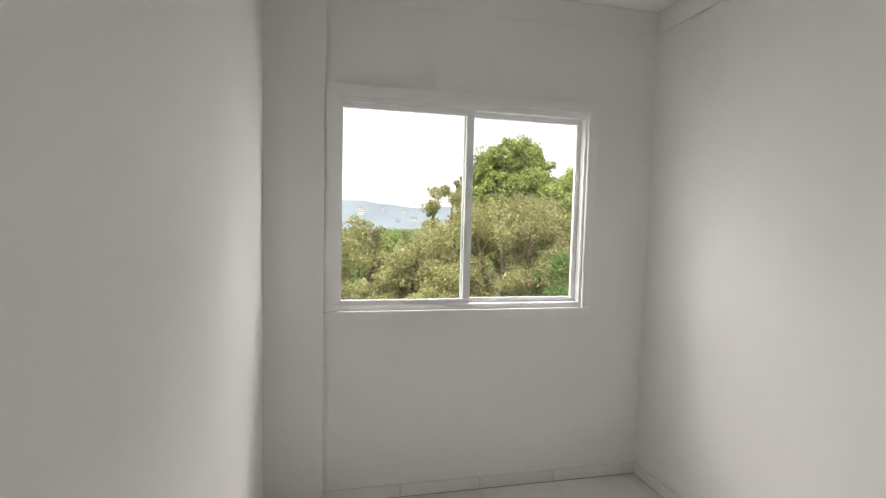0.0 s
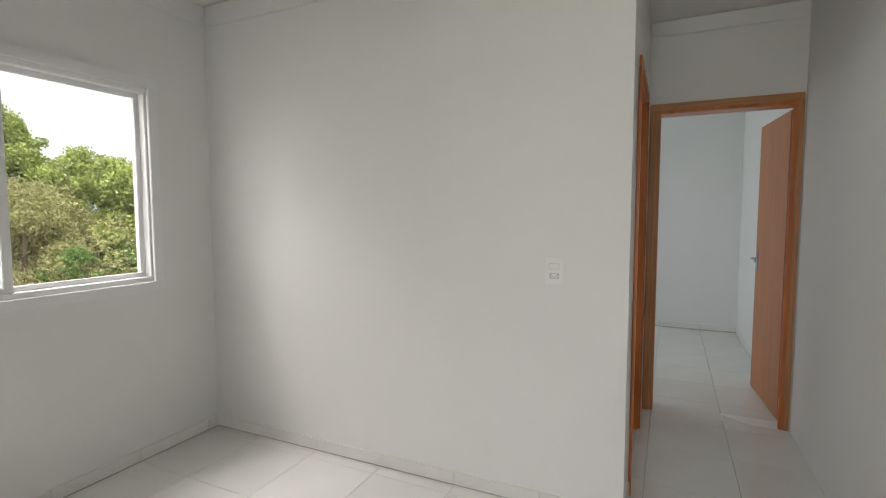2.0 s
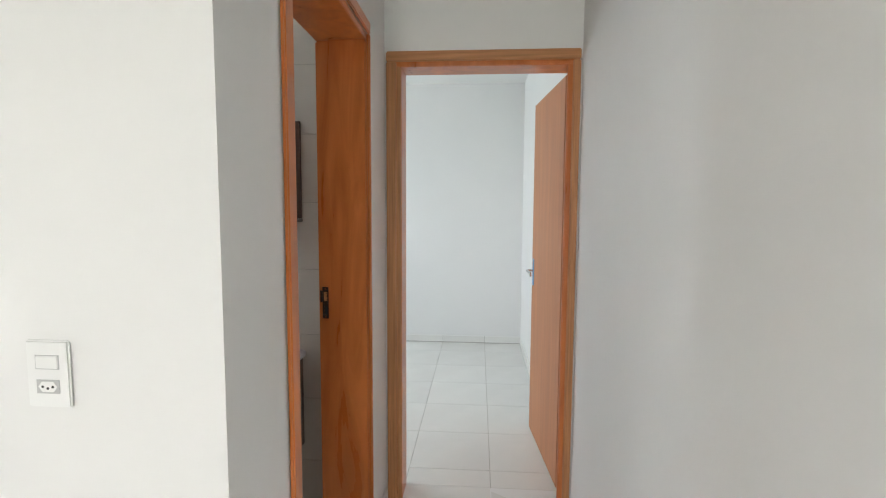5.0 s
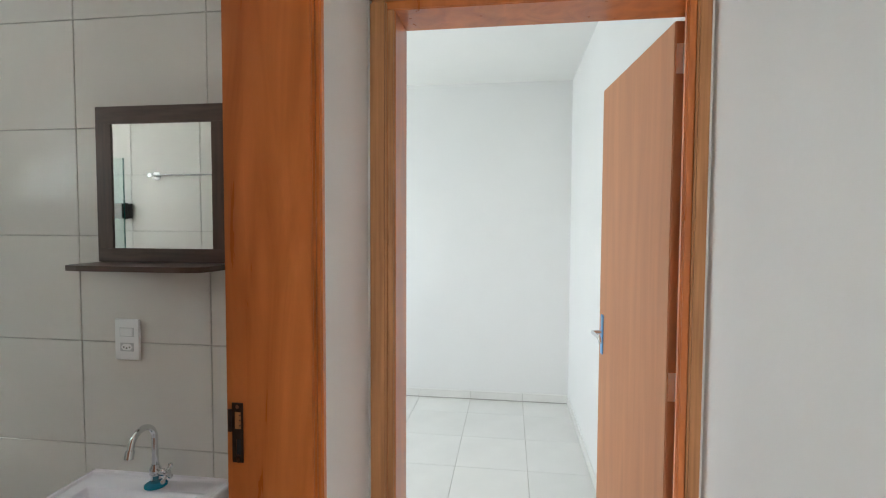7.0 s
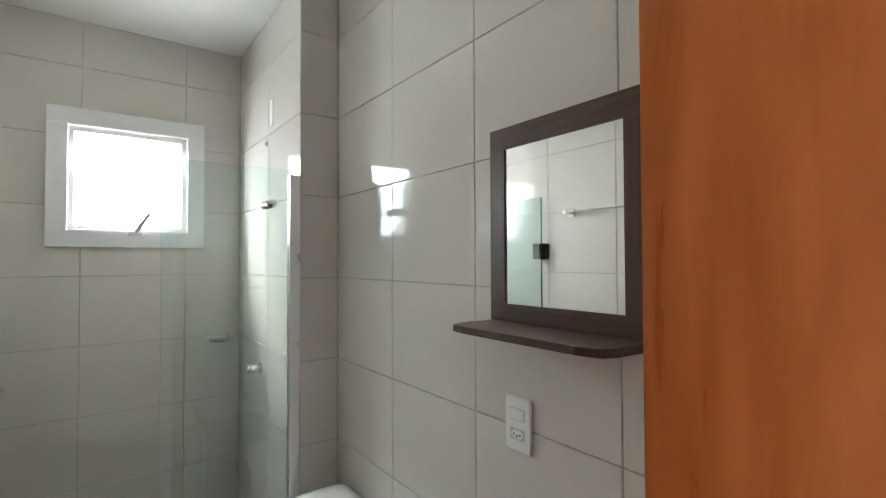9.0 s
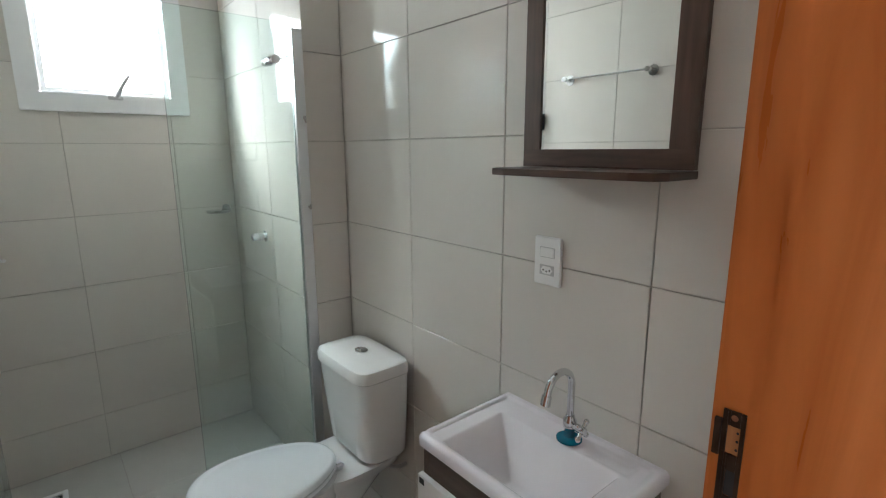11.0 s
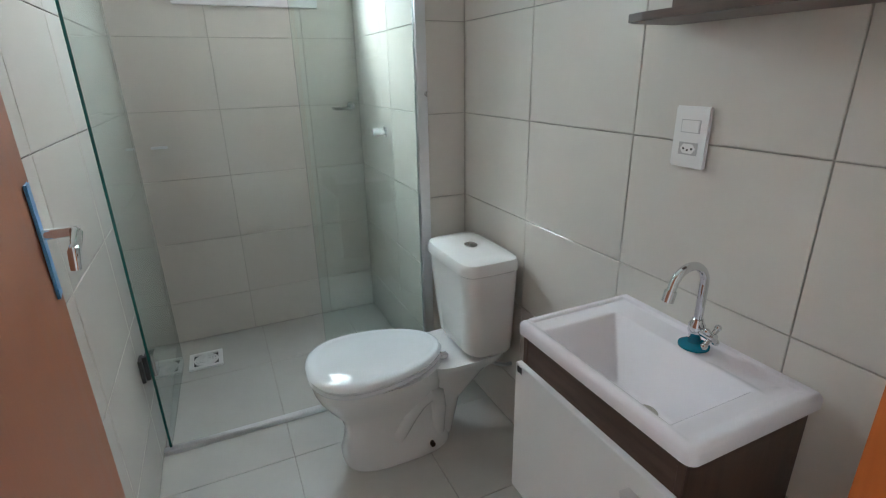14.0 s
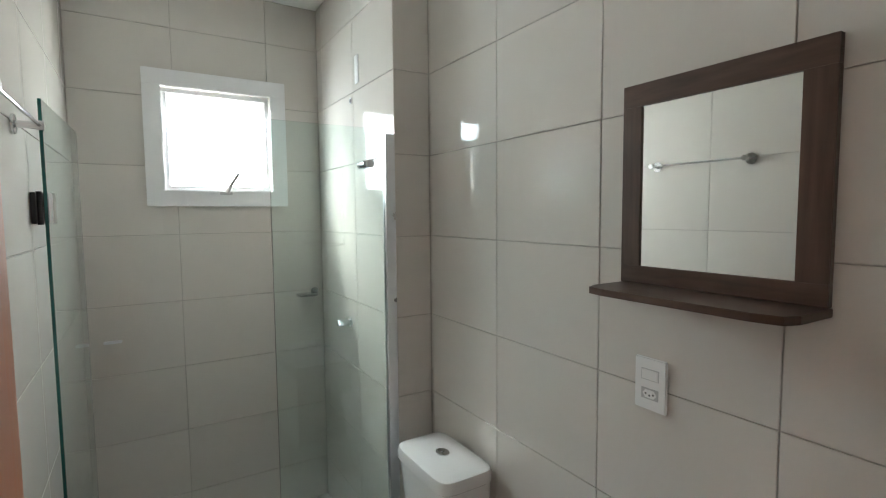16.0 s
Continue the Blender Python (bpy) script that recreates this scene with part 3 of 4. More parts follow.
# ---- bathroom things ----
def toilet():
    cy = -1.10
    t = thing("toilet", (1.05, cy, 0), "white glazed ceramic toilet with close-coupled tank, lid down", "toilet")
    bm = bmesh.new()
    rings = []
    for z, cx, rx, ry, e in ((0.0, 1.01, 0.2, 0.121, 2.9), (0.015, 1.01, 0.2, 0.121, 2.9), (0.04, 1.012, 0.194, 0.113, 2.8),
                             (0.12, 1.01, 0.182, 0.1, 2.6), (0.18, 1.0, 0.188, 0.105, 2.5), (0.23, 0.98, 0.207, 0.125, 2.4),
                             (0.275, 0.966, 0.222, 0.145, 2.3), (0.31, 0.96, 0.228, 0.16, 2.2), (0.342, 0.957, 0.23, 0.166, 2.2)):
        rings.append(oval(cx, cy, z, rx, ry, e, 44))
    loft(bm, rings)
    loft(bm, [oval(1.13, cy, 0.02, 0.09, 0.075, 4, 28), oval(1.17, cy, 0.16, 0.085, 0.07, 4, 28), oval(1.24, cy, 0.27, 0.13, 0.09, 4, 28),
              oval(1.27, cy, 0.31, 0.155, 0.125, 4, 28), oval(1.27, cy, 0.34, 0.16, 0.135, 4, 28)])
    for s in (-1, 1):
        pts = [(0.985, cy + s * 0.072, 0.05), (0.995, cy + s * 0.076, 0.10), (1.03, cy + s * 0.078, 0.16), (1.065, cy + s * 0.086, 0.215),
               (1.105, cy + s * 0.086, 0.24), (1.14, cy + s * 0.072, 0.215), (1.15, cy + s * 0.068, 0.15), (1.145, cy + s * 0.068, 0.05)]
        tube(bm, pts, 0.035, 18, [0.03, 0.035, 0.037, 0.038, 0.038, 0.036, 0.034, 0.03])
    bowl = part("bowl", bm, "porcelain", t, "", 0, True)
    for s in (-1, 1):
        bm = bmesh.new()
        cyl(bm, (1.11, cy + s * 0.10, 0.035), (1.11, cy + s * 0.122, 0.035), 0.009, n=14)
        part("floor_bolt", bm, "bronze", bowl, "dark floor bolt")
    bm = bmesh.new()
    rings = []
    for z, hw, dx, g in ((0.335, 0.10, 0.06, 4), (0.345, 0.135, 0.082, 4.5), (0.365, 0.148, 0.092, 5), (0.5, 0.158, 0.098, 5.5), (0.668, 0.168, 0.104, 6)):
        rings.append(oval(1.432 - dx, cy, z, dx, hw, g, 48))
    loft(bm, rings)
    tank = part("tank", bm, "porcelain", t, "", 0, True)
    bm = bmesh.new()
    rings = [oval(1.432 - 0.108, cy, z, 0.108 - i, 0.174 - i, 6, 48) for z, i in ((0.67, 0.004), (0.674, 0.0), (0.7, 0.0), (0.712, 0.005), (0.719, 0.02), (0.722, 0.06))]
    loft(bm, rings)
    lid = part("tank_lid", bm, "porcelain", tank, "", 0, True)
    bm = bmesh.new()
    loft(bm, [oval(1.325, cy, z, r, r * 1.3, 2, 24) for z, r in ((0.72, 0.022), (0.7255, 0.022), (0.727, 0.019))])
    loft(bm, [oval(1.325, cy + 0.008, z, r, r * 0.9, 2, 20) for z, r in ((0.726, 0.013), (0.7295, 0.012))])
    part("flush_button", bm, "chrome", lid, "chrome flush button", 0, True)
    cx, rx = 0.955, 0.234
    bm = bmesh.new()
    loft(bm, [oval(cx, cy, z, rx - i, 0.170 - i, 2.3, 56, -0.2) for z, i in ((0.3440, 0.02), (0.3470, 0.004), (0.3550, 0.0), (0.3630, 0.004), (0.3650, 0.015))])
    part("seat", bm, "seat", t, "", 0, True)
    bm = bmesh.new()
    loft(bm, [oval(cx, cy, z, rx - i, 0.172 - i, 2.3, 56, -0.2) for z, i in
              ((0.3670, 0.012), (0.3690, 0.002), (0.3770, -0.001), (0.3870, 0.004), (0.3930, 0.014), (0.3950, 0.028), (0.3945, 0.034), (0.3975, 0.042), (0.3990, 0.1), (0.3995, 0.16))])
    part("lid", bm, "seat", t, "", 0, True)
    for s in (-1, 1):
        bm = bmesh.new()
        box(bm, 1.165, 1.2, cy + s * 0.06 - 0.014, cy + s * 0.06 + 0.014, 0.341, 0.369)
        part("seat_hinge", bm, "seat", t, "", 0.008)
    bm = bmesh.new()
    pts = [(1.33, cy - 0.11, 0.34), (1.345, cy - 0.105, 0.31), (1.38, cy - 0.095, 0.28), (1.42, cy - 0.09, 0.26), (1.449, cy - 0.09, 0.26)]
    tube(bm, pts, 0.007)
    hose = part("supply_hose", bm, "socket", t, "flexible grey hose", 0, True)
    bm = bmesh.new()
    cyl(bm, (1.33, cy - 0.11, 0.343), (1.33, cy - 0.11, 0.315), 0.014, n=8)
    part("hose_nut", bm, "teal", hose, "teal plastic nut")


toilet()


def washbasin():
    x0, x1, y0, y1, zt = 1.13, BATH_E - 0.001, -2.16, -1.69, 0.757
    t = thing("washbasin", (1.29, -1.925, 0.728), "pale glossy cast-marble washbasin top with a rectangular bowl", "washbasin")
    nx, ny = 84, 120
    bm = bmesh.new()

    def ease(t):
        t = max(0.0, min(1.0, t))
        return t * t * (3 - 2 * t)

    def height(x, y):
        edge = min(x - x0, y - y0, y1 - y)
        z = zt - 0.009 * (1 - min(1, edge / 0.011)) ** 2
        # raised lip and groove along one side and the wall
        lip = ease((0.024 - (y1 - y)) / 0.006) * ease((x - x0 - 0.02) / 0.012)
        z -= 0.005 * (1 - max(lip, ease((x - x1 + 0.022) / 0.008))) * ease(min(x - x0 - 0.012, y - y0 - 0.014) / 0.02)
        # bowl: steep front, long slopes from the deck and from one end
        s = min((x - 1.158) / 0.035, (1.362 - x) / 0.1, (y + 2.095) / 0.06, (-1.755 - y) / 0.125)
        # shallow soap recess beside the tap
        t = min((x - 1.365) / 0.02, (1.425 - x) / 0.015, (y + 2.115) / 0.02, (-1.985 - y) / 0.03)
        return z - 0.085 * (0.75 * max(0, min(1, s)) + 0.25 * ease(s)) - 0.004 * ease(t)

    def rounded(x, y):
        """Rounds the two front corners in plan."""
        q = 0.018
        u, v = x0 + q - x, max(y0 + q - y, y - y1 + q)
        if u > 0 and v > 0:
            k = max(u, v) / math.hypot(u, v)
            x, y = x0 + q - u * k, (y0 + q - v * k if y < -1.925 else y1 - q + v * k)
        return x, y

    def vert(i, k):
        x, y = x0 + (x1 - x0) * i / nx, y0 + (y1 - y0) * k / ny
        return bm.verts.new((*rounded(x, y), height(x, y)))
    g = [[vert(i, k) for k in range(ny + 1)] for i in range(nx + 1)]
    for i in range(nx):
        for k in range(ny):
            bm.faces.new((g[i][k], g[i + 1][k], g[i + 1][k + 1], g[i][k + 1]))
    loop = [g[i][0] for i in range(nx + 1)] + [g[nx][k] for k in range(1, ny + 1)] + [g[i][ny] for i in range(nx - 1, -1, -1)] + [g[0][k] for k in range(ny - 1, 0, -1)]
    low = [bm.verts.new((v.co.x, v.co.y, 0.728)) for v in loop]
    inner = [bm.verts.new((1.29 + (v.co.x - 1.29) * 0.93, -1.925 + (v.co.y + 1.925) * 0.95, 0.728)) for v in loop]
    n = len(loop)
    for i in range(n):
        k = (i + 1) % n
        bm.faces.new((loop[i], low[i], low[k], loop[k]))
        bm.faces.new((low[i], inner[i], inner[k], low[k]))
    part("basin", bm, "marble", t, "", 0, True)
    bm = bmesh.new()
    cyl(bm, (1.232, -1.985, 0.669), (1.232, -1.985, 0.677), 0.022, n=24)
    part("drain_fitting", bm, "chrome", t, "chrome drain", 0.003)


def vanity():
    x0, x1, y0, y1, z0, z1 = 1.142, BATH_E - 0.002, -2.146, -1.704, 0.29, 0.7275
    t = thing("vanity_cabinet", (1.3, -1.925, z0), "wall-hung walnut vanity cabinet with one white door, closed", "cabinet")
    for a, b in ((y0, y0 + 0.015), (y1 - 0.015, y1)):
        boxpart("side_panel", (x0, x1, a, b, z0, z1), "walnut_v", t, "", 0.001)
    boxpart("bottom_panel", (x0 + 0.002, x1, y0 + 0.0155, y1 - 0.0155, z0, z0 + 0.015), "walnut", t, "", 0.001)
    boxpart("back_panel", (x1 - 0.006, x1, y0 + 0.0155, y1 - 0.0155, z0 + 0.0155, z1), "mdf", t, "", 0)
    boxpart("top_rail", (x0 + 0.001, x0 + 0.017, y0 + 0.0155, y1 - 0.0155, 0.6, z1), "walnut", t, "walnut rail", 0.001)
    d = boxpart("door", (x0 - 0.017, x0 - 0.001, y0 + 0.004, y1 + 0.004, z0 - 0.002, 0.653), "mdf", t, "white laminate door", 0.0015)
    bm = bmesh.new()
    yc, zc, xf = -2.082, 0.588, x0 - 0.017
    prof = [(-0.0005, 0.02), (-0.022, 0.022), (-0.024, 0.018), (-0.017, 0.0), (-0.021, -0.024), (-0.018, -0.026), (-0.012, 0.0), (-0.0005, 0.012)]
    loft(bm, [[(xf + a, y, zc + b) for a, b in prof] for y in (yc - 0.022, yc + 0.022)])
    part("handle", bm, "steel", d, "brushed steel pull", 0.001)
    boxpart("sticker", (xf - 0.001, xf - 0.0002, y1 - 0.022, y1 - 0.004, 0.632, 0.648), "black", d, "small dark sticker", 0)


def faucet():
    x, y, z = 1.392, -1.945, 0.7545
    t = thing("faucet", (x, y, z), "chrome gooseneck basin tap with a cross handle", "tap")
    bm = bmesh.new()
    loft(bm, [oval(x, y, z + h, r, r, 2, 28) for h, r in ((0.0, 0.030), (0.004, 0.030), (0.008, 0.024), (0.010, 0.018))])
    part("base_ring", bm, "teal", t, "base ring under teal protective film", 0, True)
    bm = bmesh.new()
    loft(bm, [oval(x, y, z + h, r, r, 2, 24) for h, r in ((0.008, 0.013), (0.03, 0.013), (0.034, 0.016), (0.05, 0.016), (0.056, 0.012), (0.062, 0.011))])
    cyl(bm, (x, y, z + 0.04), (x, y - 0.03, z + 0.037), 0.009, n=16)
    body = part("tap_body", bm, "chrome", t, "", 0, True)
    bm = bmesh.new()
    r = 0.045
    pts = [(x, y, z + 0.06), (x, y, z + 0.10), (x, y, z + 0.138)]
    pts += [(x - r + r * math.cos(a), y, z + 0.138 + r * math.sin(a)) for a in [math.pi * 0.88 * i / 14 for i in range(1, 15)]]
    pts.append((pts[-1][0] - 0.006, y, pts[-1][2] - 0.02))
    tube(bm, pts, 0.0085, 18)
    spout = part("spout", bm, "chrome", t, "", 0, True)
    bm = bmesh.new()
    e = Vector(pts[-1])
    cyl(bm, e + Vector((0.002, 0, 0.008)), e + Vector((-0.004, 0, -0.014)), 0.0115, n=20)
    part("aerator", bm, "chrome", spout, "", 0.001, True)
    bm = bmesh.new()
    c = Vector((x, y - 0.034, z + 0.037))
    cyl(bm, c + Vector((0, 0.006, 0)), c + Vector((0, -0.008, 0)), 0.009, n=18)
    for k in range(4):
        a = math.pi / 4 + k * math.pi / 2
        w = Vector((math.cos(a), 0, math.sin(a)))
        cyl(bm, c, c + w * 0.022, 0.0045, 0.0055, n=12)
        bmesh.ops.create_uvsphere(bm, u_segments=12, v_segments=8, radius=0.007, matrix=Matrix.Translation(c + w * 0.023))
    part("cross_handle", bm, "chrome", body, "", 0, True)


washbasin()
vanity()
faucet()


def wall_mirror():
    y0, y1, z0, z1 = -2.156, -1.743, 1.388, 1.836
    g = (-2.105, -1.792, 1.428, 1.786)
    t = thing("wall_mirror", (BATH_E, -1.953, z0), "mirror in a wide dark walnut frame with a shelf", "mirror")
    for d in ((y0, y1, g[3], z1), (y0, y1, z0, g[2])):
        boxpart("frame_rail", (BATH_E - 0.0165, BATH_E - 0.001, *d), "walnut", t, "", 0.001)
    for d in ((y0, g[0], g[2], g[3]), (g[1], y1, g[2], g[3])):
        boxpart("frame_stile", (BATH_E - 0.0165, BATH_E - 0.001, *d), "walnut_v", t, "", 0.001)
    boxpart("mirror_glass", (BATH_E - 0.012, BATH_E - 0.002, *g), "mirror", t, "silvered mirror glass", 0)
    bm = bmesh.new()
    ring = [(BATH_E - 0.002, y0 - 0.002), (BATH_E - 0.002, y1 - 0.0), (1.34, y1 - 0.002), (1.308, y1 - 0.016), (1.30, -1.80), (1.30, -2.10), (1.31, y0 + 0.012), (1.34, y0)]
    loft(bm, [[(x, y, 1.372) for x, y in ring], [(x, y, 1.387) for x, y in ring]])
    part("shelf", bm, "walnut", t, "walnut shelf", 0.001)


wall_mirror()


def shower_screen():
    t = thing("shower_screen", (1.06, GLASS_Y, 0), "fixed clear glass shower panel in a grey aluminium channel", "shower screen")
    pane = boxpart("pane", (0.842, SHOWER_E - 0.014, GLASS_Y - 0.004, GLASS_Y + 0.004, 0.02, 1.868), "shower", t, "clear greenish glass", 0.0008)
    pane.visible_shadow = False
    boxpart("wall_channel", (SHOWER_E - 0.04, SHOWER_E - 0.001, GLASS_Y - 0.02, GLASS_Y - 0.0045, 0.02, 1.85), "steel", t, "grey aluminium channel", 0.001)
    boxpart("wall_channel", (SHOWER_E - 0.04, SHOWER_E - 0.001, GLASS_Y + 0.0045, GLASS_Y + 0.012, 0.02, 1.85), "steel", t, "grey aluminium channel", 0.001)
    boxpart("bottom_channel", (BATH_W + 0.005, SHOWER_E - 0.001, GLASS_Y - 0.014, GLASS_Y + 0.014, -0.004, 0.019), "steel", t, "grey aluminium threshold bar", 0.003)
    bm = bmesh.new()
    xk, zk = 1.185, 1.735
    for s in (-1, 1):
        cyl(bm, (xk, GLASS_Y + s * 0.0045, zk), (xk, GLASS_Y + s * 0.012, zk), 0.016, n=20)
        cyl(bm, (xk, GLASS_Y + s * 0.012, zk), (xk, GLASS_Y + s * 0.03, zk), 0.009, n=20)
        cyl(bm, (xk, GLASS_Y + s * 0.03, zk), (xk, GLASS_Y + s * 0.05, zk), 0.013, 0.016, n=20)
    part("knob", bm, "chrome", pane, "chrome knob through the glass", 0.0015, True)
    d = thing("shower_door", (0.245, GLASS_Y, 0), "clear glass shower door swung open into the shower", "shower door")
    o = Vector((0.25, GLASS_Y - 0.002, 0))
    turn = Matrix.Translation(o) @ Matrix.Rotation(radians(88), 4, "Z")

    def put(name, dims, material, parent, lab="", bevel=0.0006):
        bm = bmesh.new()
        box(bm, *dims)
        bmesh.ops.transform(bm, matrix=turn, verts=bm.verts)
        return part(name, bm, material, parent, lab, bevel)
    p = put("pane", (0.0, 0.60, -0.004, 0.004, 0.025, 1.868), "shower", d, "clear greenish glass")
    p.visible_shadow = False
    put("polished_edge", (-0.0012, -0.0002, -0.004, 0.004, 0.025, 1.868), "edge", p, "dark green glass edge", 0)
    put("polished_edge", (0.6002, 0.6012, -0.004, 0.004, 0.025, 1.868), "edge", p, "dark green glass edge", 0)
    for z in (0.365, 1.575):
        h = put("hinge", (0.004, 0.05, -0.014, -0.0045, z - 0.042, z + 0.042), "chrome", p, "chrome and black glass hinge", 0.002)
        put("hinge_plate", (0.004, 0.05, 0.0045, 0.014, z - 0.042, z + 0.042), "black", h, "", 0.002)
        bm = bmesh.new()
        box(bm, BATH_W + 0.001, BATH_W + 0.012, GLASS_Y - 0.03, GLASS_Y + 0.02, z - 0.042, z + 0.042)
        cyl(bm, (0.237, GLASS_Y - 0.004, z - 0.045), (0.237, GLASS_Y - 0.004, z + 0.045), 0.0075, n=16)
        part("wall_leaf", bm, "black", h, "", 0.001)


shower_screen()


def towel_bar():
    x, z = BATH_W, 1.77
    t = thing("towel_bar", (x, -1.2, z), "thin chrome towel bar on the tiled wall", "towel bar")
    for y in (-0.985, -1.42):
        bm = bmesh.new()
        cyl(bm, (x + 0.001, y, z), (x + 0.007, y, z), 0.024, n=28)
        cyl(bm, (x + 0.007, y, z), (x + 0.058, y, z), 0.009, n=18)
        cyl(bm, (x + 0.045, y, z), (x + 0.062, y, z), 0.012, n=18)
        part("bracket", bm, "chrome", t, "", 0.001, True)
    bm = bmesh.new()
    cyl(bm, (x + 0.052, -1.43, z), (x + 0.052, -0.975, z), 0.0045, n=14)
    part("bar", bm, "chrome", t, "", 0, True)


def shower_fittings():
    x = SHOWER_E
    t = thing("shower_valve", (x, -0.31, 1.04), "chrome shower valve knob on the tiled wall", "valve")
    bm = bmesh.new()
    y, z = -0.31, 1.04
    cyl(bm, (x - 0.001, y, z), (x - 0.006, y, z), 0.026, n=28)
    cyl(bm, (x - 0.006, y, z), (x - 0.03, y, z), 0.014, n=20)
    part("flange", bm, "chrome", t, "", 0.001, True)
    bm = bmesh.new()
    cyl(bm, (x - 0.03, y, z), (x - 0.065, y, z), 0.02, 0.017, n=8)
    part("knob", bm, "chrome", t, "", 0.002)
    t = thing("soap_dish", (1.21, BATH_N, 1.13), "small chrome soap dish in the shower corner", "soap dish")
    bm = bmesh.new()
    cyl(bm, (1.25, BATH_N - 0.001, 1.14), (1.25, BATH_N - 0.007, 1.14), 0.02, n=20)
    tube(bm, [(1.25, BATH_N - 0.006, 1.14), (1.25, BATH_N - 0.03, 1.14)], 0.006)
    part("bracket", bm, "chrome", t, "", 0, True)
    bm = bmesh.new()
    loft(bm, [oval(1.195, BATH_N - 0.06, zz, 0.06 - i, 0.042 - i, 3, 32) for zz, i in ((1.122, 0.014), (1.124, 0.008), (1.136, 0.0), (1.137, 0.002))])
    part("dish", bm, "chrome", t, "", 0, True)
    t = thing("wall_hook", (0.33, BATH_N, 1.0), "small metal hook on the shower wall", "hook")
    bm = bmesh.new()
    box(bm, 0.30, 0.37, BATH_N - 0.03, BATH_N - 0.001, 0.985, 0.995)
    part("bar", bm, "steel", t, "", 0.003)
    t = thing("shower_outlet", (x, -0.38, 2.06), "capped shower pipe outlet in a tile", "pipe outlet")
    bm = bmesh.new()
    cyl(bm, (x - 0.0005, -0.38, 2.06), (x - 0.005, -0.38, 2.06), 0.014, n=18)
    p = part("pipe_end", bm, "steel", t, "", 0.001)
    # dark disc on the pipe's face, coloured as its shaded inside
    bm = bmesh.new()
    cyl(bm, (x - 0.005, -0.38, 2.06), (x - 0.0056, -0.38, 2.06), 0.009, n=16)
    part("bore", bm, "dark", p)
    t = thing("cable_slot", (x, -0.45, 2.2), "narrow white blank plate above the shower outlet", "blank plate")
    boxpart("plate", (x - 0.004, x - 0.0005, -0.475, -0.435, 2.12, 2.24), "plastic", t, "", 0.001)
    # floor drain
    t = thing("floor_drain", (0.365, -0.14, -0.02), "square white slotted floor drain cover", "floor drain")
    bm = bmesh.new()
    z = -0.0158
    for r in cut([(0.29, 0.44, -0.215, -0.065)], (0.31, 0.42, -0.195, -0.085)):
        box(bm, r[0], r[1], r[2], r[3], -0.02, z + 0.004)
    rim = part("rim", bm, "plastic", t, "", 0)
    # dark sheet under the grate, shade of the sump as colour
    bm = bmesh.new()
    box(bm, 0.31, 0.42, -0.195, -0.085, -0.0195, -0.0185)
    part("sump", bm, "dark", t, "", 0)
    for r in (0.012, 0.025, 0.038, 0.05):
        bm = bmesh.new()
        n = 32
        rings = []
        for rad, zz in ((r - 0.004, -0.0185), (r - 0.004, -0.0125), (r + 0.004, -0.0125), (r + 0.004, -0.0185)):
            rings.append([(0.365 + rad * math.cos(2 * math.pi * k / n), -0.14 + rad * math.sin(2 * math.pi * k / n), zz) for k in range(n)])
        loft(bm, rings, False)
        part("grate_ring", bm, "plastic", rim, "", 0)
    for a in (0, 1):
        bm = bmesh.new()
        if a:
            box(bm, 0.361, 0.369, -0.195, -0.085, -0.0182, -0.0128)
        else:
            box(bm, 0.31, 0.42, -0.144, -0.136, -0.0181, -0.0129)
        part("grate_bar", bm, "plastic", rim, "", 0)


towel_bar()
shower_fittings()

# ---- outside ----
bm = bmesh.new()
bmesh.ops.create_grid(bm, x_segments=60, y_segments=60, size=1500)
for v in bm.verts:
    v.co.z = -7.0 + 4.0 * noise.noise(v.co * 0.004) - min(0.03 * max(0, v.co.y), 14)
tagged(part("ground", bm, "grass", None, "", 0, True), "rolling green ground far below the windows", "ground", kind="structure")


def ground_z(x, y):
    return -7.0 + 4.0 * noise.noise(Vector((x, y, 0)) * 0.004) - min(0.03 * max(0, y), 14)


def leaves(rng, centers, radii, count, size):
    """Small bent leaves on the skins of many clumps."""
    # each clump breaks up into smaller tufts round its skin
    d = rng.normal(size=(len(centers), 7, 3))
    d /= np.linalg.norm(d, axis=2)[:, :, None]
    centers = (centers[:, None, :] + d * radii[:, None, None] * np.array([0.75, 0.75, 0.6])).reshape(-1, 3)
    radii = np.repeat(radii, 7) * rng.uniform(0.4, 0.75, len(radii) * 7)
    n = len(centers)
    which = rng.integers(0, n, count)
    d = rng.normal(size=(count, 3))
    d /= np.linalg.norm(d, axis=1)[:, None]
    r = radii[which][:, None] * rng.uniform(0.45, 1.08, (count, 1))
    c = centers[which] + d * r * np.array([1, 1, 0.8])
    a = rng.normal(size=(count, 3)) + d * 0.4
    a /= np.linalg.norm(a, axis=1)[:, None]
    b = np.cross(a, rng.normal(size=(count, 3)))
    b /= np.linalg.norm(b, axis=1)[:, None]
    s = size * rng.uniform(0.6, 1.4, (count, 1))
    pts = np.stack([c - a * s, c + b * s * 0.45, c + a * s, c - b * s * 0.45], axis=1).reshape(-1, 3)
    return pts


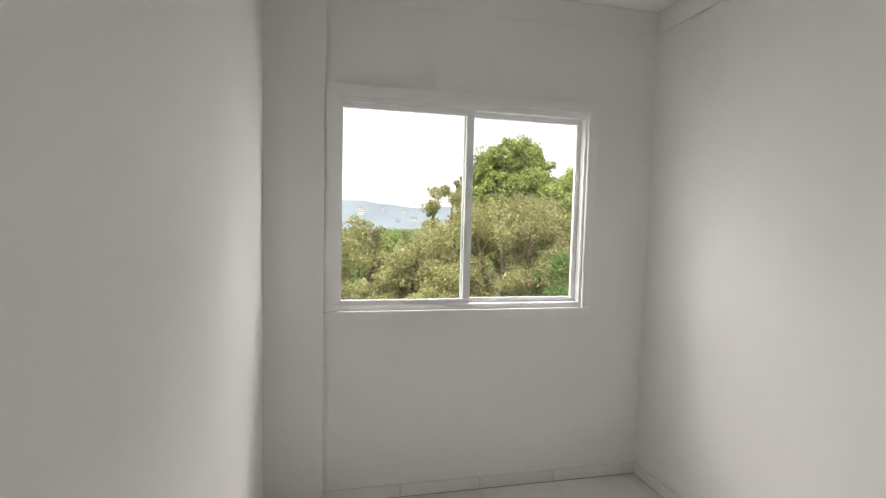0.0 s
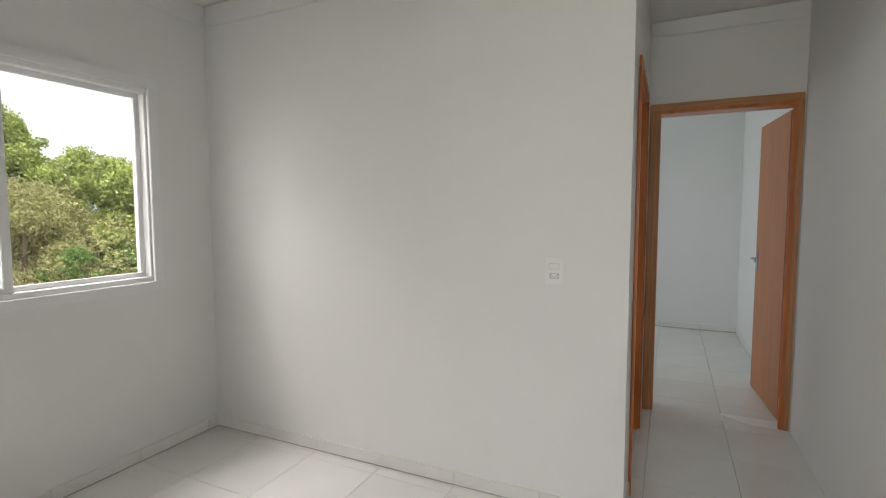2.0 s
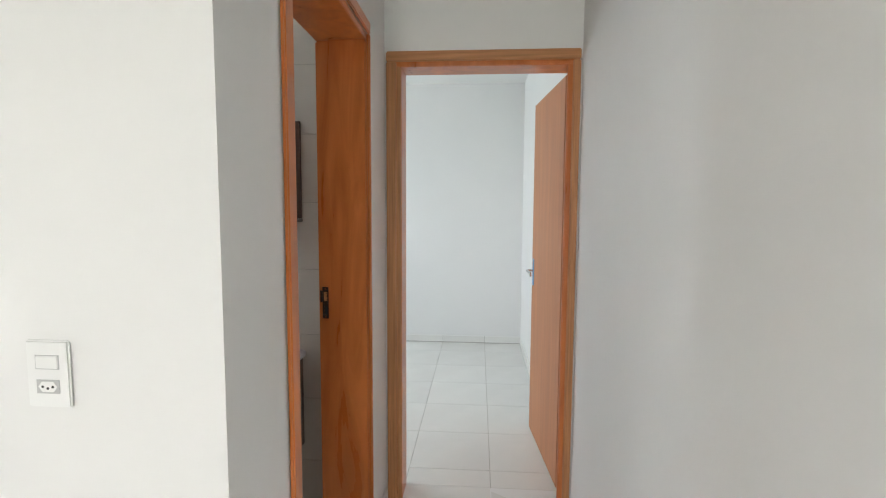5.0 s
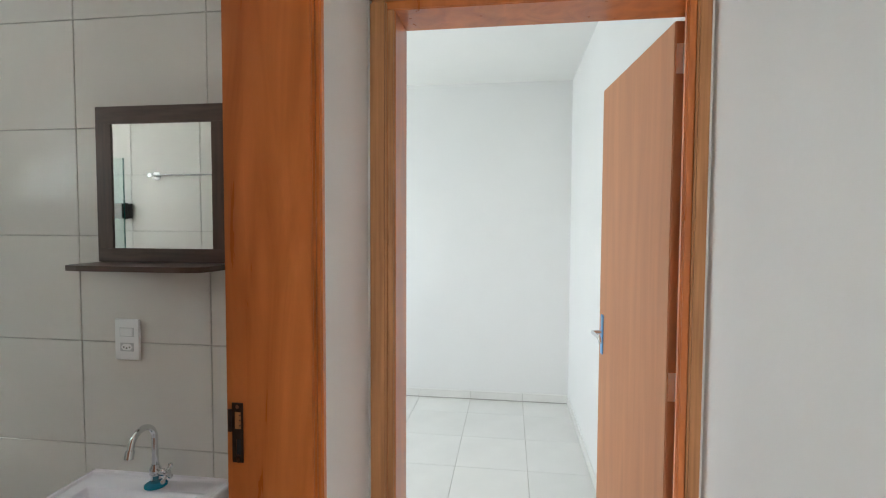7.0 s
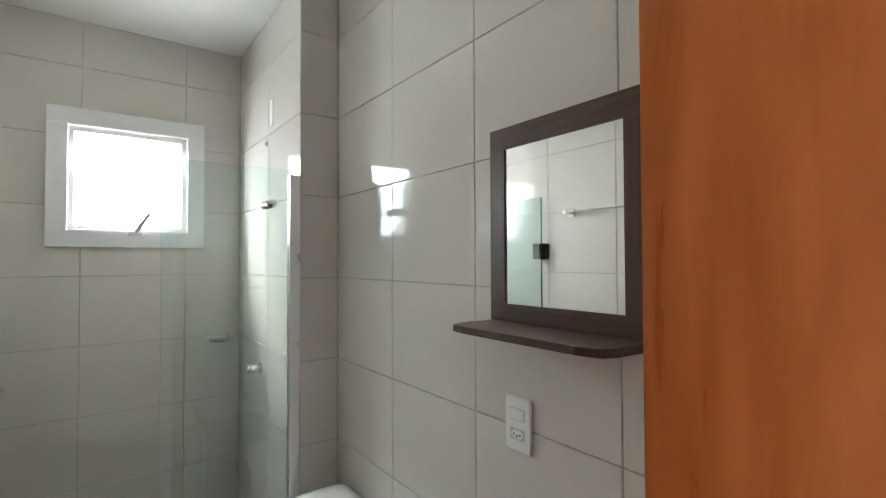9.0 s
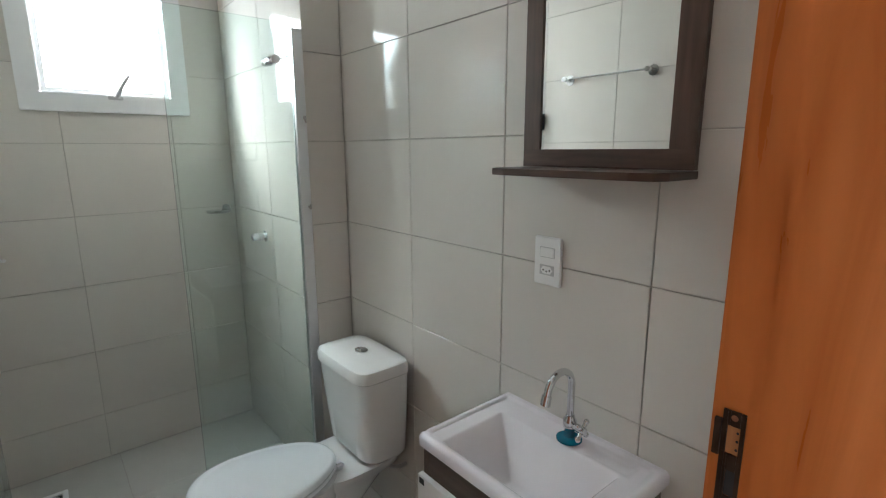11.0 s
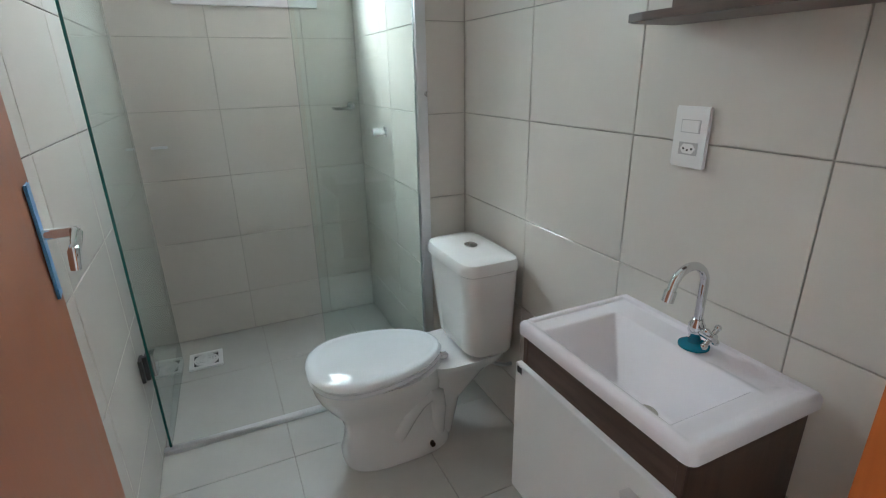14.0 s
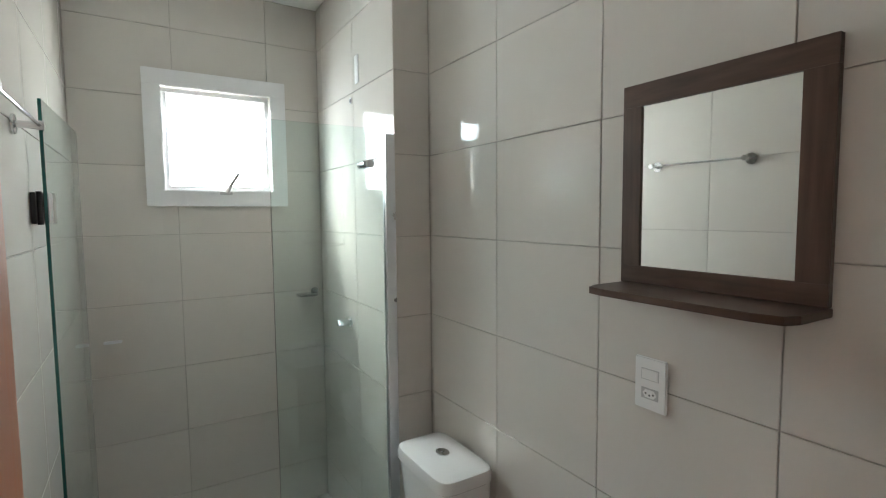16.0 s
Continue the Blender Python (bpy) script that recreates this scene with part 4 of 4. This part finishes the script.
def tree(x, y, top, width, material, seed, label, count=9000, size=0.09, deep=4.0, clumps=60):
    rng = np.random.default_rng(seed)
    z0 = ground_z(x, y)
    t = thing("tree", (x, y, z0), label, "tree", "trees outside the window")
    o = Vector((x, y, z0))
    bm = bmesh.new()
    low = top - deep
    fork = Vector((x, y, max(z0 + 1.5, low - 0.8)))
    tube(bm, [o - Vector((0, 0, 0.2)), o.lerp(fork, 0.5) + Vector((0.15, 0.1, 0)), fork], 0.2, 12, [0.30, 0.23, 0.19])
    trunk = part("trunk", bm, "bark", t, "", 0, True)
    centers, radii = [], []
    limbs = 9
    for i in range(limbs):
        a = 2 * math.pi * (i / limbs) + rng.uniform(-0.3, 0.3)
        up = rng.uniform(0.35, 0.93)
        rad = width * math.sqrt(max(0.05, 1 - (2 * up - 0.9) ** 2)) * rng.uniform(0.5, 0.85)
        e = Vector((x + rad * math.cos(a), y + rad * math.sin(a), low + (top - low) * up))
        m = fork.lerp(e, 0.5) + Vector((rng.uniform(-0.3, 0.3), rng.uniform(-0.3, 0.3), -0.25))
        bm = bmesh.new()
        tube(bm, [fork - Vector((0, 0, 0.3)), fork.lerp(m, 0.5), m, m.lerp(e, 0.5) + Vector((0, 0, 0.15)), e], 0.1, 8, [0.13, 0.1, 0.075, 0.05, 0.02])
        for k in range(3):
            b0 = m.lerp(e, rng.uniform(0.1, 0.8))
            b1 = b0 + Vector((rng.uniform(-1, 1), rng.uniform(-1, 1), rng.uniform(0.1, 0.9))) * width * 0.3
            tube(bm, [b0, b0.lerp(b1, 0.5) + Vector((0, 0, 0.06)), b1], 0.03, 6, [0.045, 0.03, 0.012])
            centers.append(b1)
            radii.append(width * rng.uniform(0.14, 0.25))
        part("limb", bm, "bark", trunk, "", 0, True)
        centers.append(e)
        radii.append(width * rng.uniform(0.18, 0.28))
    while len(centers) < clumps:
        u = rng.uniform(0.05, 0.97)
        rad = width * math.sqrt(max(0.03, 1 - (2 * u - 0.85) ** 2 / 1.4)) * math.sqrt(rng.uniform(0.1, 1))
        a = rng.uniform(0, 2 * math.pi)
        centers.append(Vector((x + rad * math.cos(a), y + rad * math.sin(a), low + (top - low) * u * 0.95)))
        radii.append(width * rng.uniform(0.13, 0.26))
    pts = leaves(rng, np.array(centers), np.array(radii), count, size) - np.array(o)
    me = bpy.data.meshes.new("crown")
    me.from_pydata(pts.tolist(), [], np.arange(len(pts)).reshape(-1, 4).tolist())
    me.materials.append(M[material])
    crown = new("crown", me)
    crown.parent = t


def at(bearing, dist):
    return -1.8 + dist * math.sin(radians(bearing)), -2.5 + dist * math.cos(radians(bearing))


for i, (bearing, dist, top, width, material, label, count, size, deep) in enumerate((
        (20.4, 17, 4.2, 1.75, "leaf_a", "tall tree with bright green leaves rising over the others", 28000, 0.11, 4.0),
        (21.0, 12.5, 2.2, 2.6, "leaf_b", "wide olive-brown tree in front of the window", 17000, 0.085, 4.8),
        (8.5, 12.0, 1.0, 1.5, "leaf_b", "low olive tree with dark bare limbs", 9000, 0.085, 4.0),
        (13.6, 13.5, 2.8, 0.9, "leaf_b", "slender olive tree with a narrow top", 4500, 0.085, 4.5),
        (3.0, 14.0, 1.55, 1.3, "leaf_b", "olive tree with thin foliage", 6000, 0.09, 4.5),
        (28.3, 16.5, 3.35, 2.0, "leaf_a", "green tree beside the tall one", 12000, 0.11, 5.5),
        (33.5, 13.0, 2.9, 2.1, "leaf_a", "dense green tree at the side of the window", 13000, 0.1, 5.5),
        (28.5, 11.0, 0.9, 1.4, "leaf_d", "dark green dense tree", 9000, 0.085, 3.5),
        (39.0, 15.0, 3.2, 2.4, "leaf_b", "olive tree with thin branches", 10000, 0.1, 5.5),
        (4.0, 9.5, -0.25, 1.3, "leaf_c", "low bright yellow-green bush tree", 8000, 0.08, 3.2),
        (19.0, 9.5, -0.35, 0.8, "leaf_c", "low bright yellow-green bush tree", 5000, 0.07, 3.0),
        (1.0, 21, 0.9, 2.2, "leaf_d", "round green tree further down the slope", 7000, 0.14, 6.0),
        (5.5, 24, 0.5, 2.5, "leaf_a", "round green tree further down the slope", 7000, 0.15, 6.0),
        (10.0, 26, 0.7, 2.6, "leaf_d", "round green tree further down the slope", 7000, 0.16, 6.0),
        (7.5, 36, 0.6, 3.5, "leaf_a", "round green tree further down the slope", 7000, 0.2, 7.0),
        (13.0, 32, 0.9, 3.5, "leaf_b", "round olive tree further down the slope", 7000, 0.2, 7.0),
        (2.5, 40, 0.3, 4.0, "leaf_b", "round olive tree further down the slope", 7000, 0.22, 7.0),
        (12.0, 10.5, 0.0, 1.3, "leaf_b", "low olive-green tree outside the window", 8000, 0.08, 3.5))):
    tree(*at(bearing, dist), top, width, material, 11 + i, label, int(count * 6.5), size * 0.42, deep, (240, 130)[i] if i < 2 else 90)


def house(bearing, dist, w, d, h, roof, label, z=None):
    x, y = at(bearing, dist)
    z = ground_z(x, y) - 0.5 if z is None else z
    t = thing("house", (x, y, z), label, "house", "far houses")
    body = boxpart("wall", (x - w / 2, x + w / 2, y - d / 2, y + d / 2, z, z + h), "house", t, "", 0)
    bm = bmesh.new()
    e = 0.5
    loft(bm, [[(x - w / 2 - e, y - d / 2 - e, z + h), (x + w / 2 + e, y - d / 2 - e, z + h), (x + w / 2 + e, y + d / 2 + e, z + h), (x - w / 2 - e, y + d / 2 + e, z + h)],
              [(x - w / 2 + d * 0.3, y - 0.2, z + h + roof), (x + w / 2 - d * 0.3, y - 0.2, z + h + roof),
               (x + w / 2 - d * 0.3, y + 0.2, z + h + roof), (x - w / 2 + d * 0.3, y + 0.2, z + h + roof)]])
    part("roof", bm, "roof", t, "", 0)
    for k in range(4):
        cx = x - w / 2 + w * (k + 0.5) / 4
        for s in range(max(1, int(h / 3))):
            boxpart("window", (cx - 0.7, cx + 0.7, y - d / 2 - 0.05, y - d / 2 - 0.005, z + 1.2 + 3 * s, z + 2.5 + 3 * s), "dark", body, "", 0)


def hill_z(b, j):
    crest = math.exp(-((j - 3.5) / 1.8) ** 2)
    return -40 + crest * (66 + 22 * noise.noise(Vector((b * 0.09, j * 0.2, 3))) + 6 * noise.noise(Vector((b * 0.9, j, 1))))


# far hills; their haze is only the material's colour
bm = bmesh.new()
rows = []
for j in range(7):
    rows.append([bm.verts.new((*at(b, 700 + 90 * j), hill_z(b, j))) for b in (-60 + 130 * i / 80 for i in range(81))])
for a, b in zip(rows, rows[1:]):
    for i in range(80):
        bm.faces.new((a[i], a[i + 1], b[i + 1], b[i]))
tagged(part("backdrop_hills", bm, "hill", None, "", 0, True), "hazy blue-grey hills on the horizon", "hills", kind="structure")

# the small town on the far slope
rng = random.Random(5)
for k in range(18):
    b, j = rng.uniform(-3, 15), rng.uniform(1.9, 2.7)
    house(b, 700 + 90 * j, rng.uniform(7, 13), 8, rng.uniform(4, 7), rng.uniform(1, 3), "pale rendered house on the far hillside", hill_z(b, j) - 2)

# ---- tiles and skirting ----
main_x = lines(-0.085, P, -4.4, 0.0)
main_y = lines(-0.379, P, SOUTH, 0.0)
hall_x = lines(1.786, P, 0.0, END + 0.14)
bed_x = lines(1.786, P, END + 0.14, BED_E)
tiles(floor, "floor_tile", (0, 0, -0.006), (1, 0, 0), (0, 1, 0), main_x, main_y, "floor", 0.006, [(-2.24, -2.12, -2.02, 0)])
tiles(floor, "floor_tile", (0, 0, -0.006), (1, 0, 0), (0, 1, 0), hall_x, lines(-0.379, P, SOUTH, HALL_N), "floor", 0.006)
tiles(floor, "floor_tile", (0, 0, -0.006), (1, 0, 0), (0, 1, 0), bed_x, main_y, "floor", 0.006)

bx = lines(0.652, 0.45, BATH_W, BATH_E)
tiles(bath_floor, "floor_tile", (0, 0, -0.006), (1, 0, 0), (0, 1, 0), bx, lines(-1.02, 0.45, HALL_N + 0.0, GLASS_Y), "bfloor", 0.006,
      [(BATH_W, BDOOR[0], HALL_N, BATH_S), (BDOOR[1], BATH_E, HALL_N, BATH_S)])
tiles(bath_floor, "floor_tile", (0, 0, -0.026), (1, 0, 0), (0, 1, 0), bx, lines(-0.3, 0.45, GLASS_Y, BATH_N), "bfloor", 0.006,
      [(SHOWER_E, BATH_E, RETURN_Y, BATH_N)])


def skirting(name, origin, u, us, holes=()):
    s = thing(name, origin, "pale ceramic skirting tiles along the wall", "baseboard", kind="structure")
    u, o = Vector(u), Vector(origin)
    n = u.cross(Vector((0, 0, 1)))
    a, b = o + u * us[0], o + u * us[-1] + n * 0.003
    boxpart("joint_mortar", (min(a.x, b.x), max(a.x, b.x), min(a.y, b.y), max(a.y, b.y), 0.0, 0.071), "joint", s, "", 0)
    tiles(s, "skirting_tile", origin, u, (0, 0, 1), us, [0.005, 0.075], "skirt", 0.008, holes)


skirting("baseboard_north", (0, 0, 0), (1, 0, 0), [x for x in main_x if x >= -1.9])
skirting("baseboard_east", (0, 0, 0), (0, -1, 0), [-y for y in main_y[::-1] if y > HALL_N] + [-HALL_N])
skirting("baseboard_kitchen_side", (-2.12, 0, 0), (0, 1, 0), lines(-0.379, P, -2.02, -0.05))
skirting("baseboard_pillar", (0, -0.05, 0), (1, 0, 0), [-2.12, -1.835])
skirting("baseboard_hall", (0, HALL_N, 0), (1, 0, 0), [0.0, BDOOR[0] - 0.032])
skirting("baseboard_hall", (0, HALL_N, 0), (1, 0, 0), [BDOOR[1] + 0.002, END - 0.014])
skirting("baseboard_bedroom", (BED_E, 0, 0), (0, -1, 0), [-y for y in main_y[::-1]])
skirting("baseboard_bedroom", (0, SOUTH, 0), (-1, 0, 0), [-x for x in bed_x[::-1]])

rows_z = lines(0.832, 0.3155, 0.0, 2.62)


def wall_tiles(name, origin, u, us, holes=(), base=0.0):
    s = thing(name, origin, "glossy beige ceramic wall tiles with grey joints", "tiling", kind="structure")
    tiles(s, "wall_tile", origin, u, (0, 0, 1), us, [base] + rows_z[1:], "tile", 0.005, holes)


e = 0.005
wall_tiles("tiling_east", (BATH_E + e, 0, 0), (0, -1, 0), lines(1.244, 0.4205, -RETURN_Y + 0.002, -BATH_S))
wall_tiles("tiling_return", (0, RETURN_Y + e, 0), (1, 0, 0), [SHOWER_E, BATH_E])
wall_tiles("tiling_shower_east", (SHOWER_E + e, 0, 0), (0, -1, 0), lines(0.40, 0.4205, -BATH_N, -RETURN_Y), (), -0.02)
wall_tiles("tiling_north", (0, BATH_N + e, 0), (1, 0, 0), lines(0.617, 0.4205, BATH_W, SHOWER_E), [(BWIN[0] + 0.06, BWIN[1] - 0.06, BWIN[2] + 0.06, BWIN[3] - 0.06)], -0.02)
wall_tiles("tiling_west", (BATH_W - e, 0, 0), (0, 1, 0), lines(-1.244, 0.4205, BATH_S, BATH_N), (), -0.02)
wall_tiles("tiling_south", (0, BATH_S - e, 0), (-1, 0, 0), lines(-0.617, 0.4205, -BATH_E, -BATH_W), [(-BDOOR[1], -BDOOR[0], 0, BDOOR[3])])
